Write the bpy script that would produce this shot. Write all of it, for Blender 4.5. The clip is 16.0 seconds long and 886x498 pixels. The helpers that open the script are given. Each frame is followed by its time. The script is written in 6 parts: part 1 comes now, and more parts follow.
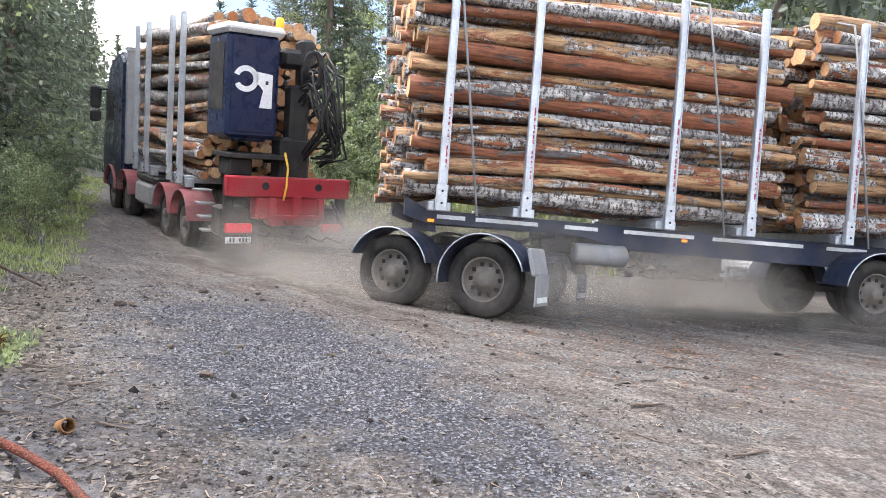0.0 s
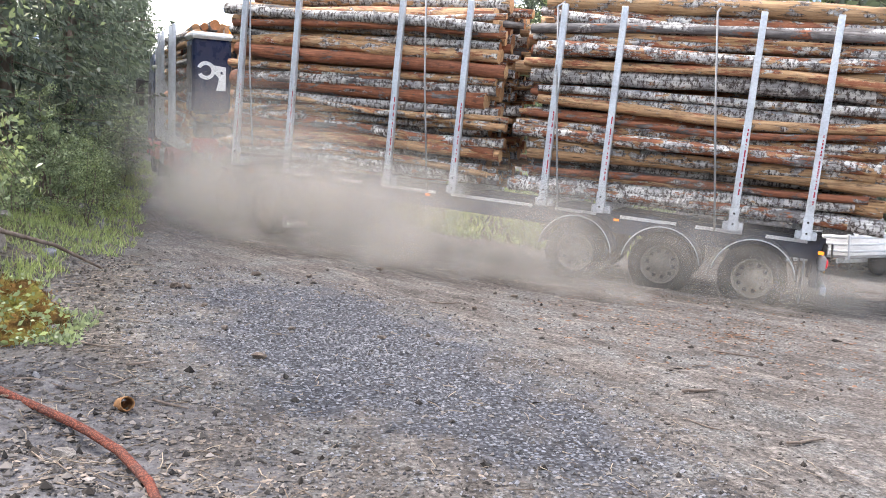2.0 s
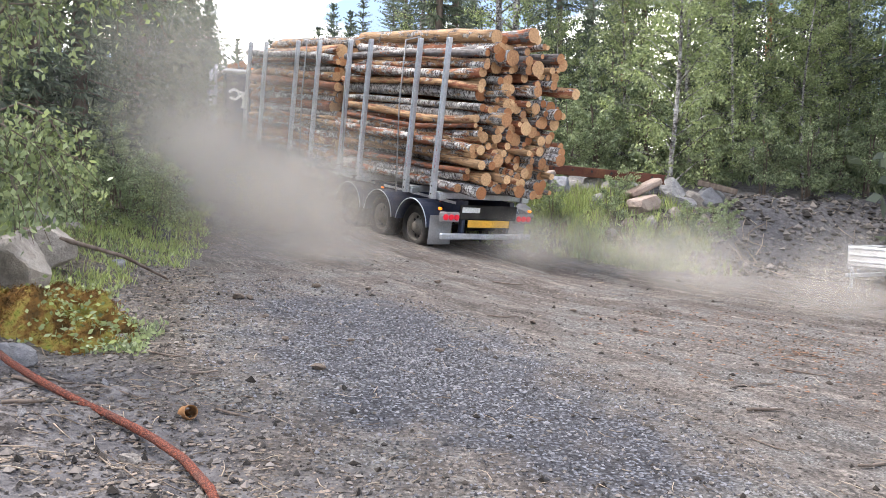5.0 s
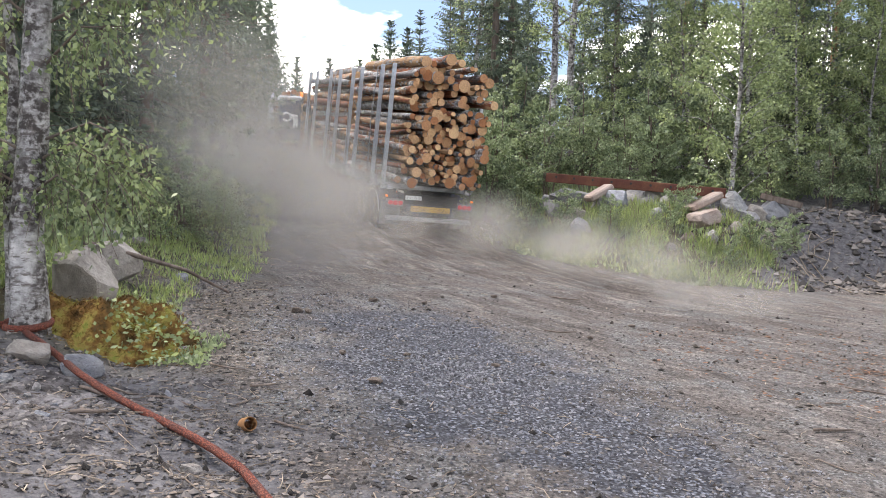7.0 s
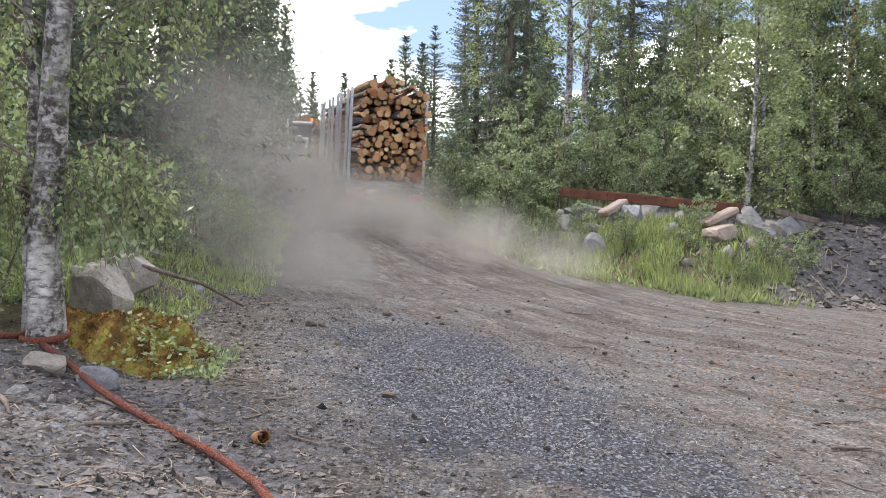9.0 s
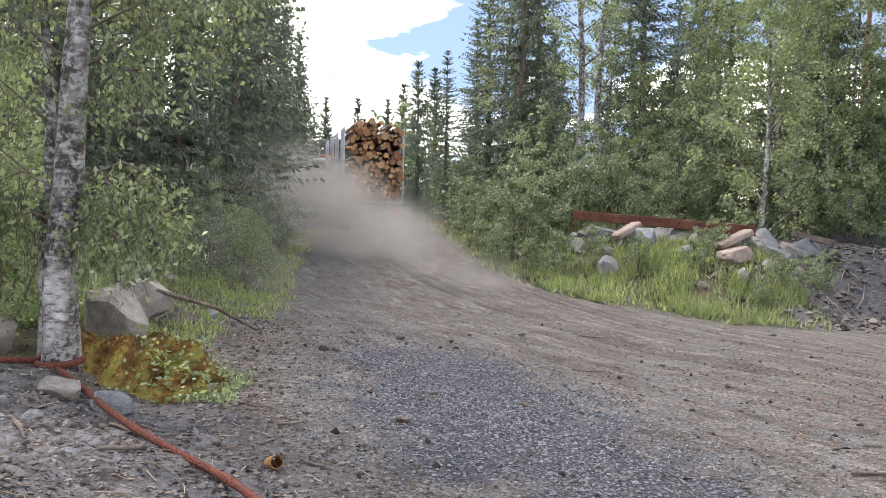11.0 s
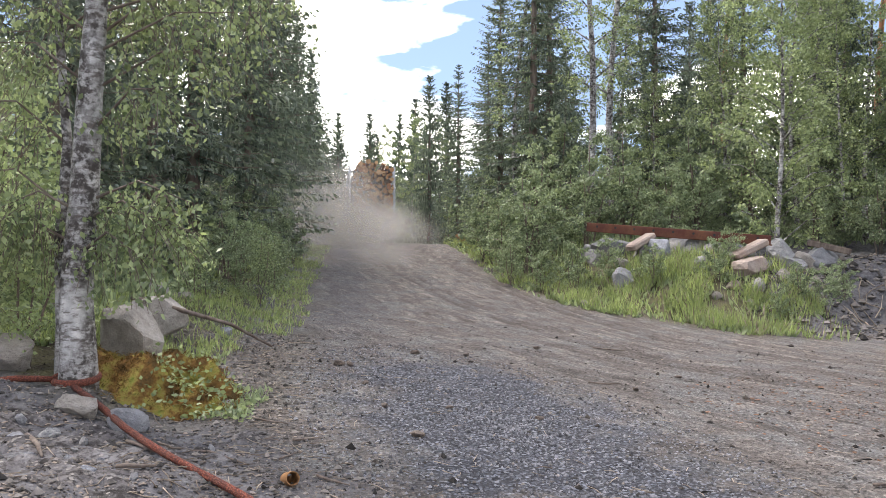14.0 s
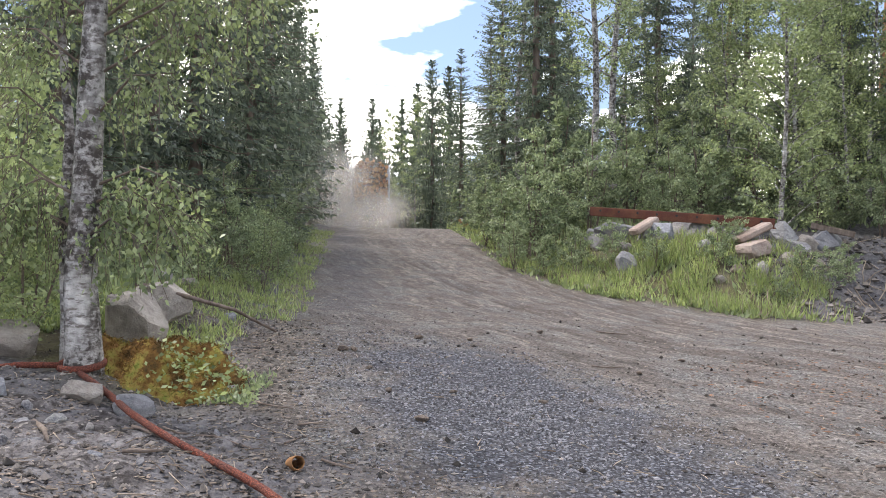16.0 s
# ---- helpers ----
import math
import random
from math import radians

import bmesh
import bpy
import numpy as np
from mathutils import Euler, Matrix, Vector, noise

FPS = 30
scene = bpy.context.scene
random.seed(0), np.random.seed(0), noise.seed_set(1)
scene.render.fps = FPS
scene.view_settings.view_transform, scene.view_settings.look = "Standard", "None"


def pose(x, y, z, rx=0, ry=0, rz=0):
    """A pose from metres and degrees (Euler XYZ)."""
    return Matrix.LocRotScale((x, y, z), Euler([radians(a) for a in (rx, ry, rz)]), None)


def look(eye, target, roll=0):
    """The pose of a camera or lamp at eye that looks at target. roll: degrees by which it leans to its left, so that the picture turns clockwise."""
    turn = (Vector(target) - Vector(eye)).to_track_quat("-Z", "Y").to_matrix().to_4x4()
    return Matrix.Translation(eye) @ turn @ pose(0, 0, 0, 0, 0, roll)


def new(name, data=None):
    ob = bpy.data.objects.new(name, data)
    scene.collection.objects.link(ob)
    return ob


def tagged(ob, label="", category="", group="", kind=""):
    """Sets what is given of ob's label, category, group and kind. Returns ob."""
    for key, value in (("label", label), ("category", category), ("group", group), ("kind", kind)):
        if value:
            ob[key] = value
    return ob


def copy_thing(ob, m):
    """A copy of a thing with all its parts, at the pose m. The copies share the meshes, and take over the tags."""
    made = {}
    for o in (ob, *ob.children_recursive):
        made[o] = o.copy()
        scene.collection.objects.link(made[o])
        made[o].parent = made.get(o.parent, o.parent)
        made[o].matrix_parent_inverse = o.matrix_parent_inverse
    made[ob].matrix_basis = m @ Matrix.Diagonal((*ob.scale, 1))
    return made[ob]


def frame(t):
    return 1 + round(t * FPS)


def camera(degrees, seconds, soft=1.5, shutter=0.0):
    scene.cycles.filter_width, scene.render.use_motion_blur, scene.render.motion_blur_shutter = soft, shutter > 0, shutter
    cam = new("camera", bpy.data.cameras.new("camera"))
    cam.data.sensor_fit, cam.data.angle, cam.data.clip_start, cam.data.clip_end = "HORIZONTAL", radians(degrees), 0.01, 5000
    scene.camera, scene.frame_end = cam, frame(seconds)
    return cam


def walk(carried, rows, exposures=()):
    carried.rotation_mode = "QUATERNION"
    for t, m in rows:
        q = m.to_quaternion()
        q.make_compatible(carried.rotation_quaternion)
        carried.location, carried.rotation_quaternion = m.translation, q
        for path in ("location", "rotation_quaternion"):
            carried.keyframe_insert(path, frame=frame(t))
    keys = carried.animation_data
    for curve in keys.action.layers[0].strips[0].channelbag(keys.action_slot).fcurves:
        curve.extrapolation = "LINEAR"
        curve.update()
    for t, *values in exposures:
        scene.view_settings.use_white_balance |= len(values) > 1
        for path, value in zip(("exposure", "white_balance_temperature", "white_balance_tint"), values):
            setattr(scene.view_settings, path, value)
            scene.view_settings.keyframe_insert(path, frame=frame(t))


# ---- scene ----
EYE = Vector((0, 0, 1.6))
# seconds, turn to the left, tilt up and roll in degrees
CAMERA_ROWS = [
    (0, -14.60, -3.06, 1.31), (0.5, -13.53, -3.54, 1.26), (1, -12.52, -3.79, 1.24), (1.5, -11.73, -3.99, 1.22),
    (2, -11.18, -4.29, 1.17), (2.5, -10.72, -4.45, 1.24), (3, -10.11, -4.36, 1.26), (3.5, -9.46, -4.05, 1.30),
    (4, -8.93, -3.80, 1.32), (6.5, -3.80, -2.82, 0.98), (7, -3.12, -2.51, 1.02), (7.5, -2.71, -2.28, 1.06),
    (8, -2.51, -2.11, 1.10), (8.5, -2.32, -1.85, 1.17), (9, -2.12, -1.53, 1.23), (11.5, -0.98, 0.61, 0.87),
    (12, -0.85, 1.06, 0.75), (12.5, -0.81, 1.15, 0.64), (13, -0.73, 1.22, 0.59), (13.5, -0.53, 1.12, 0.38),
    (14, -0.22, 1.06, 0.27), (14.5, -0.07, 0.80, 0.10), (15, -0.01, 0.48, 0.04), (15.5, -0.01, 0.20, 0.00),
    (16, 0.00, 0.00, -0.00)]


def aim(yaw, pitch, roll):
    y, p = radians(yaw), radians(pitch)
    ahead = Vector((-math.sin(y) * math.cos(p), math.cos(y) * math.cos(p), math.sin(p)))
    return look(EYE, EYE + ahead * 10, roll)


cam = camera(56.84, 16.0, 0.7)
walk(cam, [(t, aim(a, b, c)) for t, a, b, c in CAMERA_ROWS], [(0, 1.60), (3, 1.60), (4.5, 1.48), (8, 1.09), (16, 1.05)])

# ---- light ----
SUN_AZ, SUN_EL = 54.0, 57.0          # sun behind cloud, over the trees on the left
world = bpy.data.worlds.new("sky")
scene.world = world
world.use_nodes = True
wn, wl = world.node_tree.nodes, world.node_tree.links
wn.clear()
w_out, w_bg = wn.new("ShaderNodeOutputWorld"), wn.new("ShaderNodeBackground")
sky = wn.new("ShaderNodeTexSky")
sky.sky_type, sky.sun_disc = "NISHITA", False
sky.sun_elevation, sky.sun_rotation = radians(SUN_EL), radians(-SUN_AZ)
sky.air_density, sky.dust_density = 1.0, 0.4
w_co, w_map, w_no = wn.new("ShaderNodeTexCoord"), wn.new("ShaderNodeMapping"), wn.new("ShaderNodeTexNoise")
w_map.inputs["Scale"].default_value = (2.2, 2.2, 6.5)
w_map.inputs["Location"].default_value = (0.15, 0.1, 0.12)
w_no.inputs["Scale"].default_value, w_no.inputs["Detail"].default_value = 1.5, 7
w_ramp, w_mix = wn.new("ShaderNodeValToRGB"), wn.new("ShaderNodeMix")
w_ramp.color_ramp.elements[0].position, w_ramp.color_ramp.elements[1].position = 0.505, 0.60
w_mix.data_type = "RGBA"
w_mix.inputs["B"].default_value = (27.0, 25.9, 23.9, 1)
wl.new(w_co.outputs["Generated"], w_map.inputs[0])
wl.new(w_map.outputs[0], w_no.inputs["Vector"])
wl.new(w_no.outputs[0], w_ramp.inputs[0])
wl.new(w_ramp.outputs[0], w_mix.inputs["Factor"])
w_haze = wn.new("ShaderNodeMix")
w_haze.data_type = "RGBA"
w_haze.inputs["Factor"].default_value = 0.6
w_haze.inputs["B"].default_value = (2.5, 3.3, 5.4, 1)
wl.new(sky.outputs[0], w_haze.inputs["A"])
wl.new(w_haze.outputs["Result"], w_mix.inputs["A"])
wl.new(w_mix.outputs["Result"], w_bg.inputs[0])
w_bg.inputs[1].default_value = 0.106
wl.new(w_bg.outputs[0], w_out.inputs[0])
sun = new("sun", bpy.data.lights.new("sun", "SUN"))
sun.data.energy, sun.data.angle, sun.data.color = 3.0, radians(26), (1, 0.935, 0.885)
sun.matrix_world = look((0, 0, 60), (60 * math.sin(radians(SUN_AZ)), -60 * math.cos(radians(SUN_AZ)), 60 - 60 * math.tan(radians(SUN_EL))))


# ---- materials ----
class Mat:
    def __init__(self, name, rough=0.8, metal=0.0, spec=0.3):
        self.m = bpy.data.materials.new(name)
        self.m.use_nodes = True
        self.n, self.l = self.m.node_tree.nodes, self.m.node_tree.links
        self.b = self.n["Principled BSDF"]
        self.out = self.n["Material Output"]
        self.b.inputs["Roughness"].default_value = rough
        self.b.inputs["Metallic"].default_value = metal
        self.b.inputs["Specular IOR Level"].default_value = spec

    def coord(self, scale=(1, 1, 1), kind="Object"):
        c, mp = self.n.new("ShaderNodeTexCoord"), self.n.new("ShaderNodeMapping")
        mp.inputs["Scale"].default_value = scale
        self.l.new(c.outputs[kind], mp.inputs[0])
        return mp.outputs[0]

    def noise(self, scale, detail=4, stretch=(1, 1, 1), rough=0.55, kind="Object", warp=0.0):
        t = self.n.new("ShaderNodeTexNoise")
        t.inputs["Scale"].default_value, t.inputs["Detail"].default_value = scale, detail
        t.inputs["Roughness"].default_value, t.inputs["Distortion"].default_value = rough, warp
        self.l.new(self.coord(stretch, kind), t.inputs["Vector"])
        return t.outputs["Fac"]

    def voronoi(self, scale, stretch=(1, 1, 1), output="Color"):
        t = self.n.new("ShaderNodeTexVoronoi")
        t.inputs["Scale"].default_value = scale
        self.l.new(self.coord(stretch), t.inputs["Vector"])
        return t.outputs[output]

    def ramp(self, fac, *stops):
        r = self.n.new("ShaderNodeValToRGB")
        e = r.color_ramp.elements
        while len(e) < len(stops):
            e.new(0.5)
        for el, (p, c) in zip(e, stops):
            el.position, el.color = p, ((c, c, c, 1) if isinstance(c, (int, float)) else (*c, 1))
        self.l.new(fac, r.inputs[0])
        return r.outputs[0]

    def mix(self, fac, a, b, mode="MIX"):
        x = self.n.new("ShaderNodeMix")
        x.data_type, x.blend_type = "RGBA", mode
        for key, v in (("Factor", fac), ("A", a), ("B", b)):
            if isinstance(v, (int, float)):
                x.inputs[key].default_value = v
            elif isinstance(v, tuple):
                x.inputs[key].default_value = (*v, 1)
            else:
                self.l.new(v, x.inputs[key])
        return x.outputs["Result"]

    def attr(self, name):
        a = self.n.new("ShaderNodeAttribute")
        a.attribute_name = name
        return a.outputs["Fac"]

    def rand(self, island=False):
        if island:
            return self.n.new("ShaderNodeNewGeometry").outputs["Random Per Island"]
        return self.n.new("ShaderNodeObjectInfo").outputs["Random"]

    def bump(self, height, strength=0.4, distance=0.01):
        b = self.n.new("ShaderNodeBump")
        b.inputs["Strength"].default_value, b.inputs["Distance"].default_value = strength, distance
        self.l.new(height, b.inputs["Height"])
        self.l.new(b.outputs[0], self.b.inputs["Normal"])
        return self

    def color(self, c):
        if isinstance(c, tuple):
            self.b.inputs["Base Color"].default_value = (*c, 1)
        else:
            self.l.new(c, self.b.inputs["Base Color"])
        return self

    def roughness(self, r):
        self.l.new(r, self.b.inputs["Roughness"])
        return self


def paint(name, c, dirt=(0.16, 0.13, 0.10), amount=0.5, rough=0.4, metal=0.0):
    """Painted or bare metal with road dust and scuffs."""
    m = Mat(name, rough, metal)
    f = m.ramp(m.noise(2.2, 6), (0.42, 0.0), (0.75, amount))
    fine = m.ramp(m.noise(28, 3), (0.3, 0.85), (0.7, 1.1))
    m.color(m.mix(1.0, m.mix(f, c, dirt), fine, "MULTIPLY"))
    m.roughness(m.ramp(m.noise(6, 4), (0.3, rough * 0.8), (0.75, min(1, rough + 0.3))))
    return m.bump(m.noise(40, 3), 0.08, 0.004).m


def leafy(name, dark, light, trans=0.45, rough=0.5):
    """Leaves and needles: reflect on both sides and let light through."""
    m = Mat(name, rough, 0, 0.25)
    c = m.mix(m.ramp(m.rand(True), (0.0, 0.0), (0.6, 0.45), (1.0, 1.0)), dark, light)
    c = m.mix(0.2, c, m.mix(m.rand(), dark, light))
    c = m.mix(m.ramp(m.noise(0.9, 3), (0.38, 0.0), (0.62, 0.5)), c, m.mix(0.3, dark, light))
    m.color(c)
    t, x = m.n.new("ShaderNodeBsdfTranslucent"), m.n.new("ShaderNodeMixShader")
    m.l.new(m.mix(1.0, c, (1.12, 1.18, 0.82), "MULTIPLY"), t.inputs[0])
    x.inputs[0].default_value = trans
    m.l.new(m.b.outputs[0], x.inputs[1])
    m.l.new(t.outputs[0], x.inputs[2])
    m.l.new(x.outputs[0], m.out.inputs[0])
    return m.m


def ground_material():
    m = Mat("ground", 0.95, 0, 0.15)
    big, mid, fine = m.noise(0.5, 5), m.noise(3.5, 6, rough=0.65), m.noise(24, 7, rough=0.75)
    stones = m.voronoi(34)
    dirt = m.ramp(big, (0.3, (0.105, 0.091, 0.084)), (0.7, (0.172, 0.152, 0.139)))
    dirt = m.mix(m.ramp(mid, (0.38, 0.0), (0.62, 0.7)), dirt, (0.125, 0.107, 0.097))
    lane, place = m.n.new("ShaderNodeCombineXYZ"), m.n.new("ShaderNodeSeparateXYZ")
    m.l.new(m.coord((0.22, 0.22, 0.22)), place.inputs[0])
    m.l.new(m.attr("lane"), lane.inputs[0])
    m.l.new(place.outputs[1], lane.inputs[1])

    def streaks(scale, *stops):
        """Noise drawn out along the wheel tracks."""
        s = m.n.new("ShaderNodeTexNoise")
        s.inputs["Scale"].default_value, s.inputs["Detail"].default_value, s.inputs["Roughness"].default_value = scale, 5, 0.65
        m.l.new(lane.outputs[0], s.inputs["Vector"])
        return m.ramp(s.outputs["Fac"], *stops)
    dirt = m.mix(streaks(2.6, (0.47, 0.0), (0.54, 0.6)), dirt, (0.085, 0.072, 0.065))
    dirt = m.mix(streaks(7.0, (0.51, 0.0), (0.57, 0.75)), dirt, (0.06, 0.052, 0.048))
    dirt = m.mix(streaks(4.3, (0.54, 0.0), (0.62, 0.7)), dirt, (0.215, 0.19, 0.174))
    dirt = m.mix(1.0, dirt, m.ramp(fine, (0.32, 0.0), (0.68, 0.9)), "OVERLAY")
    dirt = m.mix(m.ramp(m.noise(11, 5, rough=0.7), (0.50, 0.0), (0.60, 0.7)), dirt, (0.07, 0.06, 0.055))
    dirt = m.mix(m.ramp(m.voronoi(60), (0.86, 0.0), (0.97, 0.5)), dirt, (0.36, 0.33, 0.31))
    grit = m.ramp(stones, (0.1, 0.055), (0.55, 0.135), (0.95, 0.33))
    # shade in the gaps between stones, put into the colour
    grit = m.mix(m.ramp(m.voronoi(34, output="Distance"), (0.36, 0.0), (0.62, 0.9)), grit, (0.022, 0.021, 0.022))
    grit = m.mix(m.ramp(mid, (0.44, 0.0), (0.6, 0.5)), grit, (0.065, 0.062, 0.065))
    grit = m.mix(1.0, grit, (0.78, 0.81, 0.95), "MULTIPLY")
    # brighten the dirt colour with distance up the road
    down = m.n.new("ShaderNodeMapRange")
    down.inputs["From Min"].default_value, down.inputs["From Max"].default_value = 2.0, 4.2
    m.l.new(place.outputs[1], down.inputs["Value"])
    far_gain = down.outputs["Result"]
    dirt = m.mix(far_gain, dirt, m.mix(1.0, dirt, (1.32, 1.29, 1.26), "MULTIPLY"))
    chips = m.ramp(m.voronoi(52), (0.1, 0.035), (0.55, 0.115), (0.97, 0.34))
    dirt = m.mix(m.ramp(m.noise(1.7, 5, rough=0.7), (0.46, 0.0), (0.60, 0.55)), dirt, chips)
    road = m.mix(m.attr("gravel"), dirt, grit)
    road = m.mix(m.mix(0.6, m.attr("rut"), m.ramp(mid, (0.3, 0.4), (0.6, 1.0)), "MULTIPLY"), road, (0.066, 0.055, 0.049))
    soil = m.mix(m.ramp(mid, (0.35, 0.0), (0.65, 1.0)), (0.06, 0.048, 0.036), (0.10, 0.095, 0.045))
    bank = m.mix(m.ramp(m.noise(9, 6, rough=0.7), (0.3, 0.0), (0.7, 1.0)), (0.042, 0.039, 0.041), (0.175, 0.166, 0.172))
    off = m.mix(m.attr("bank"), soil, bank)
    m.color(m.mix(m.attr("road"), off, road))
    return m.bump(m.mix(0.5, fine, m.voronoi(34, output="Distance")), 1.0, 0.03).m


def birch_bark():
    m = Mat("birch_bark", 0.75)
    marks = m.ramp(m.noise(8, 6, (1, 1, 3.2), 0.7), (0.40, 0.0), (0.50, 1.0))
    dark = m.ramp(m.noise(3.2, 5, (1, 1, 0.6)), (0.36, 0.0), (0.52, 1.0))
    c = m.mix(m.ramp(m.noise(14, 4), (0.3, 0.0), (0.7, 1.0)), (0.30, 0.29, 0.285), (0.58, 0.56, 0.545))
    c = m.mix(marks, (0.16, 0.14, 0.13), c)
    c = m.mix(m.mix(0.75, dark, m.ramp(m.noise(13, 5, rough=0.7), (0.42, 0.0), (0.55, 1.0)), "MULTIPLY"), c, (0.05, 0.042, 0.038))
    return m.color(c).bump(m.noise(18, 5, (1, 1, 2.5)), 0.7, 0.02).m


def log_bark():
    """Felled birch and pine: white and grey bark, peeled tan wood and red-brown inner bark."""
    m = Mat("log_bark", 0.8)
    r = m.rand()
    other = m.n.new("ShaderNodeMath")
    other.operation = "FRACT"
    times = m.n.new("ShaderNodeMath")
    times.operation = "MULTIPLY"
    times.inputs[1].default_value = 17.3
    m.l.new(r, times.inputs[0])
    m.l.new(times.outputs[0], other.inputs[0])
    r2 = other.outputs[0]

    def biased(fac, pick, amount):
        """Noise shifted log by log."""
        a = m.n.new("ShaderNodeMath")
        a.operation = "MULTIPLY_ADD"
        a.inputs[1].default_value, a.inputs[2].default_value = amount, -amount / 2
        m.l.new(pick, a.inputs[0])
        b = m.n.new("ShaderNodeMath")
        b.operation = "ADD"
        m.l.new(a.outputs[0], b.inputs[0])
        m.l.new(fac, b.inputs[1])
        return b.outputs[0]
    grain = m.noise(16, 5, (0.12, 2, 2), 0.65)
    marks = m.ramp(m.noise(11, 7, (1.8, 1, 1), 0.72), (0.43, 0.0), (0.53, 1.0))
    white = m.mix(m.ramp(m.noise(5, 4), (0.38, 0.0), (0.62, 1.0)), (0.34, 0.33, 0.335), (0.70, 0.68, 0.66))
    dark = m.mix(m.noise(9, 4), (0.07, 0.06, 0.06), (0.28, 0.26, 0.26))
    bark = m.mix(m.ramp(biased(m.noise(1.5, 4, (0.6, 2, 2)), r2, 0.7), (0.72, 0.0), (0.80, 1.0)), m.mix(marks, (0.10, 0.08, 0.075), white), dark)
    red = m.ramp(biased(m.noise(4.5, 6, (0.4, 1.6, 1.6), 0.72), r2, 0.34), (0.47, 0.0), (0.53, 1.0))
    wood = m.mix(red, m.mix(m.noise(6, 4), (0.38, 0.205, 0.10), (0.60, 0.40, 0.23)), m.mix(m.noise(7, 4), (0.17, 0.055, 0.033), (0.42, 0.17, 0.09)))
    peeled = m.ramp(biased(m.noise(5.2, 7, (0.45, 1.3, 1.3), 0.74), r, 0.24), (0.50, 0.0), (0.53, 1.0))
    c = m.mix(peeled, bark, wood)
    c = m.mix(0.75, c, m.ramp(grain, (0.25, 0.08), (0.75, 0.9)), "OVERLAY")
    cracks = m.ramp(m.noise(5, 7, (0.5, 3, 3), 0.75), (0.36, 0.75), (0.45, 0.0))
    c = m.mix(cracks, c, (0.05, 0.035, 0.03))
    c = m.mix(1.0, c, m.ramp(r2, (0.0, 0.62), (0.5, 0.95), (1.0, 0.75)), "MULTIPLY")
    return m.color(c).bump(m.mix(0.5, m.noise(14, 6, (0.4, 1.5, 1.5), 0.7), peeled), 1.0, 0.03).m


def cut_wood():
    m = Mat("cut_wood", 0.8)
    c = m.mix(m.rand(), (0.30, 0.12, 0.05), (0.58, 0.38, 0.21))
    c = m.mix(0.5, c, m.ramp(m.noise(26, 4, (0.3, 1, 1)), (0.3, 0.2), (0.7, 0.75)), "OVERLAY")
    return m.color(c).bump(m.noise(50, 3), 0.3, 0.004).m


def stone_material(name, a, b, speck=0.5):
    m = Mat(name, 0.85)
    c = m.mix(m.ramp(m.noise(2.2, 6, rough=0.6), (0.35, 0.0), (0.65, 1.0)), a, b)
    c = m.mix(speck, c, m.ramp(m.noise(45, 3, rough=0.7), (0.3, 0.12), (0.7, 0.8)), "OVERLAY")
    c = m.mix(m.mix(0.6, m.rand(), (0, 0, 0), "MIX"), c, (0.25, 0.22, 0.2))
    return m.color(c).bump(m.noise(7, 7, rough=0.65), 0.7, 0.05).m


def bark_material(name, a, b):
    m = Mat(name, 0.9)
    return m.color(m.mix(m.ramp(m.noise(8, 5, (1, 1, 0.25), 0.65), (0.35, 0.0), (0.65, 1.0)), a, b)).bump(m.noise(12, 5, (1, 1, 0.3)), 0.9, 0.03).m


def moss_material():
    """Feather moss: dark brown, orange and yellow-green patches."""
    m = Mat("moss", 0.9, 0, 0.1)
    c = m.ramp(m.noise(5.5, 5, rough=0.65), (0.36, (0.085, 0.055, 0.022)), (0.47, (0.18, 0.095, 0.03)), (0.56, (0.27, 0.21, 0.06)), (0.68, (0.19, 0.22, 0.045)))
    c = m.mix(1.0, c, m.ramp(m.rand(True), (0.0, 0.55), (1.0, 1.2)), "MULTIPLY")
    return m.color(c).bump(m.noise(60, 5, rough=0.7), 0.8, 0.02).m


def webbing():
    """Braided webbing: short crossing strands, worn and dusty."""
    m = Mat("orange_webbing", 0.85)
    weave = m.voronoi(95, output="Distance")
    c = m.mix(m.ramp(m.noise(5, 5), (0.35, 0.0), (0.65, 1.0)), (0.25, 0.062, 0.034), (0.16, 0.062, 0.045))
    return m.color(m.mix(m.ramp(weave, (0.3, 0.0), (0.6, 0.75)), c, (0.045, 0.016, 0.012))).bump(weave, 0.8, 0.008).m


def loose_soil():
    m = Mat("loose_soil", 0.95, 0, 0.1)
    c = m.ramp(m.noise(4, 7, rough=0.72), (0.35, (0.035, 0.031, 0.031)), (0.5, (0.105, 0.096, 0.096)), (0.66, (0.20, 0.187, 0.19)))
    c = m.mix(m.ramp(m.noise(22, 6, rough=0.7), (0.50, 0.0), (0.58, 0.7)), c, (0.022, 0.018, 0.016))
    c = m.mix(m.ramp(m.voronoi(48), (0.80, 0.0), (0.92, 0.8)), c, (0.27, 0.245, 0.225))
    return m.color(c).bump(m.mix(0.5, m.noise(30, 7, rough=0.75), m.voronoi(48, output="Distance")), 1.0, 0.02).m


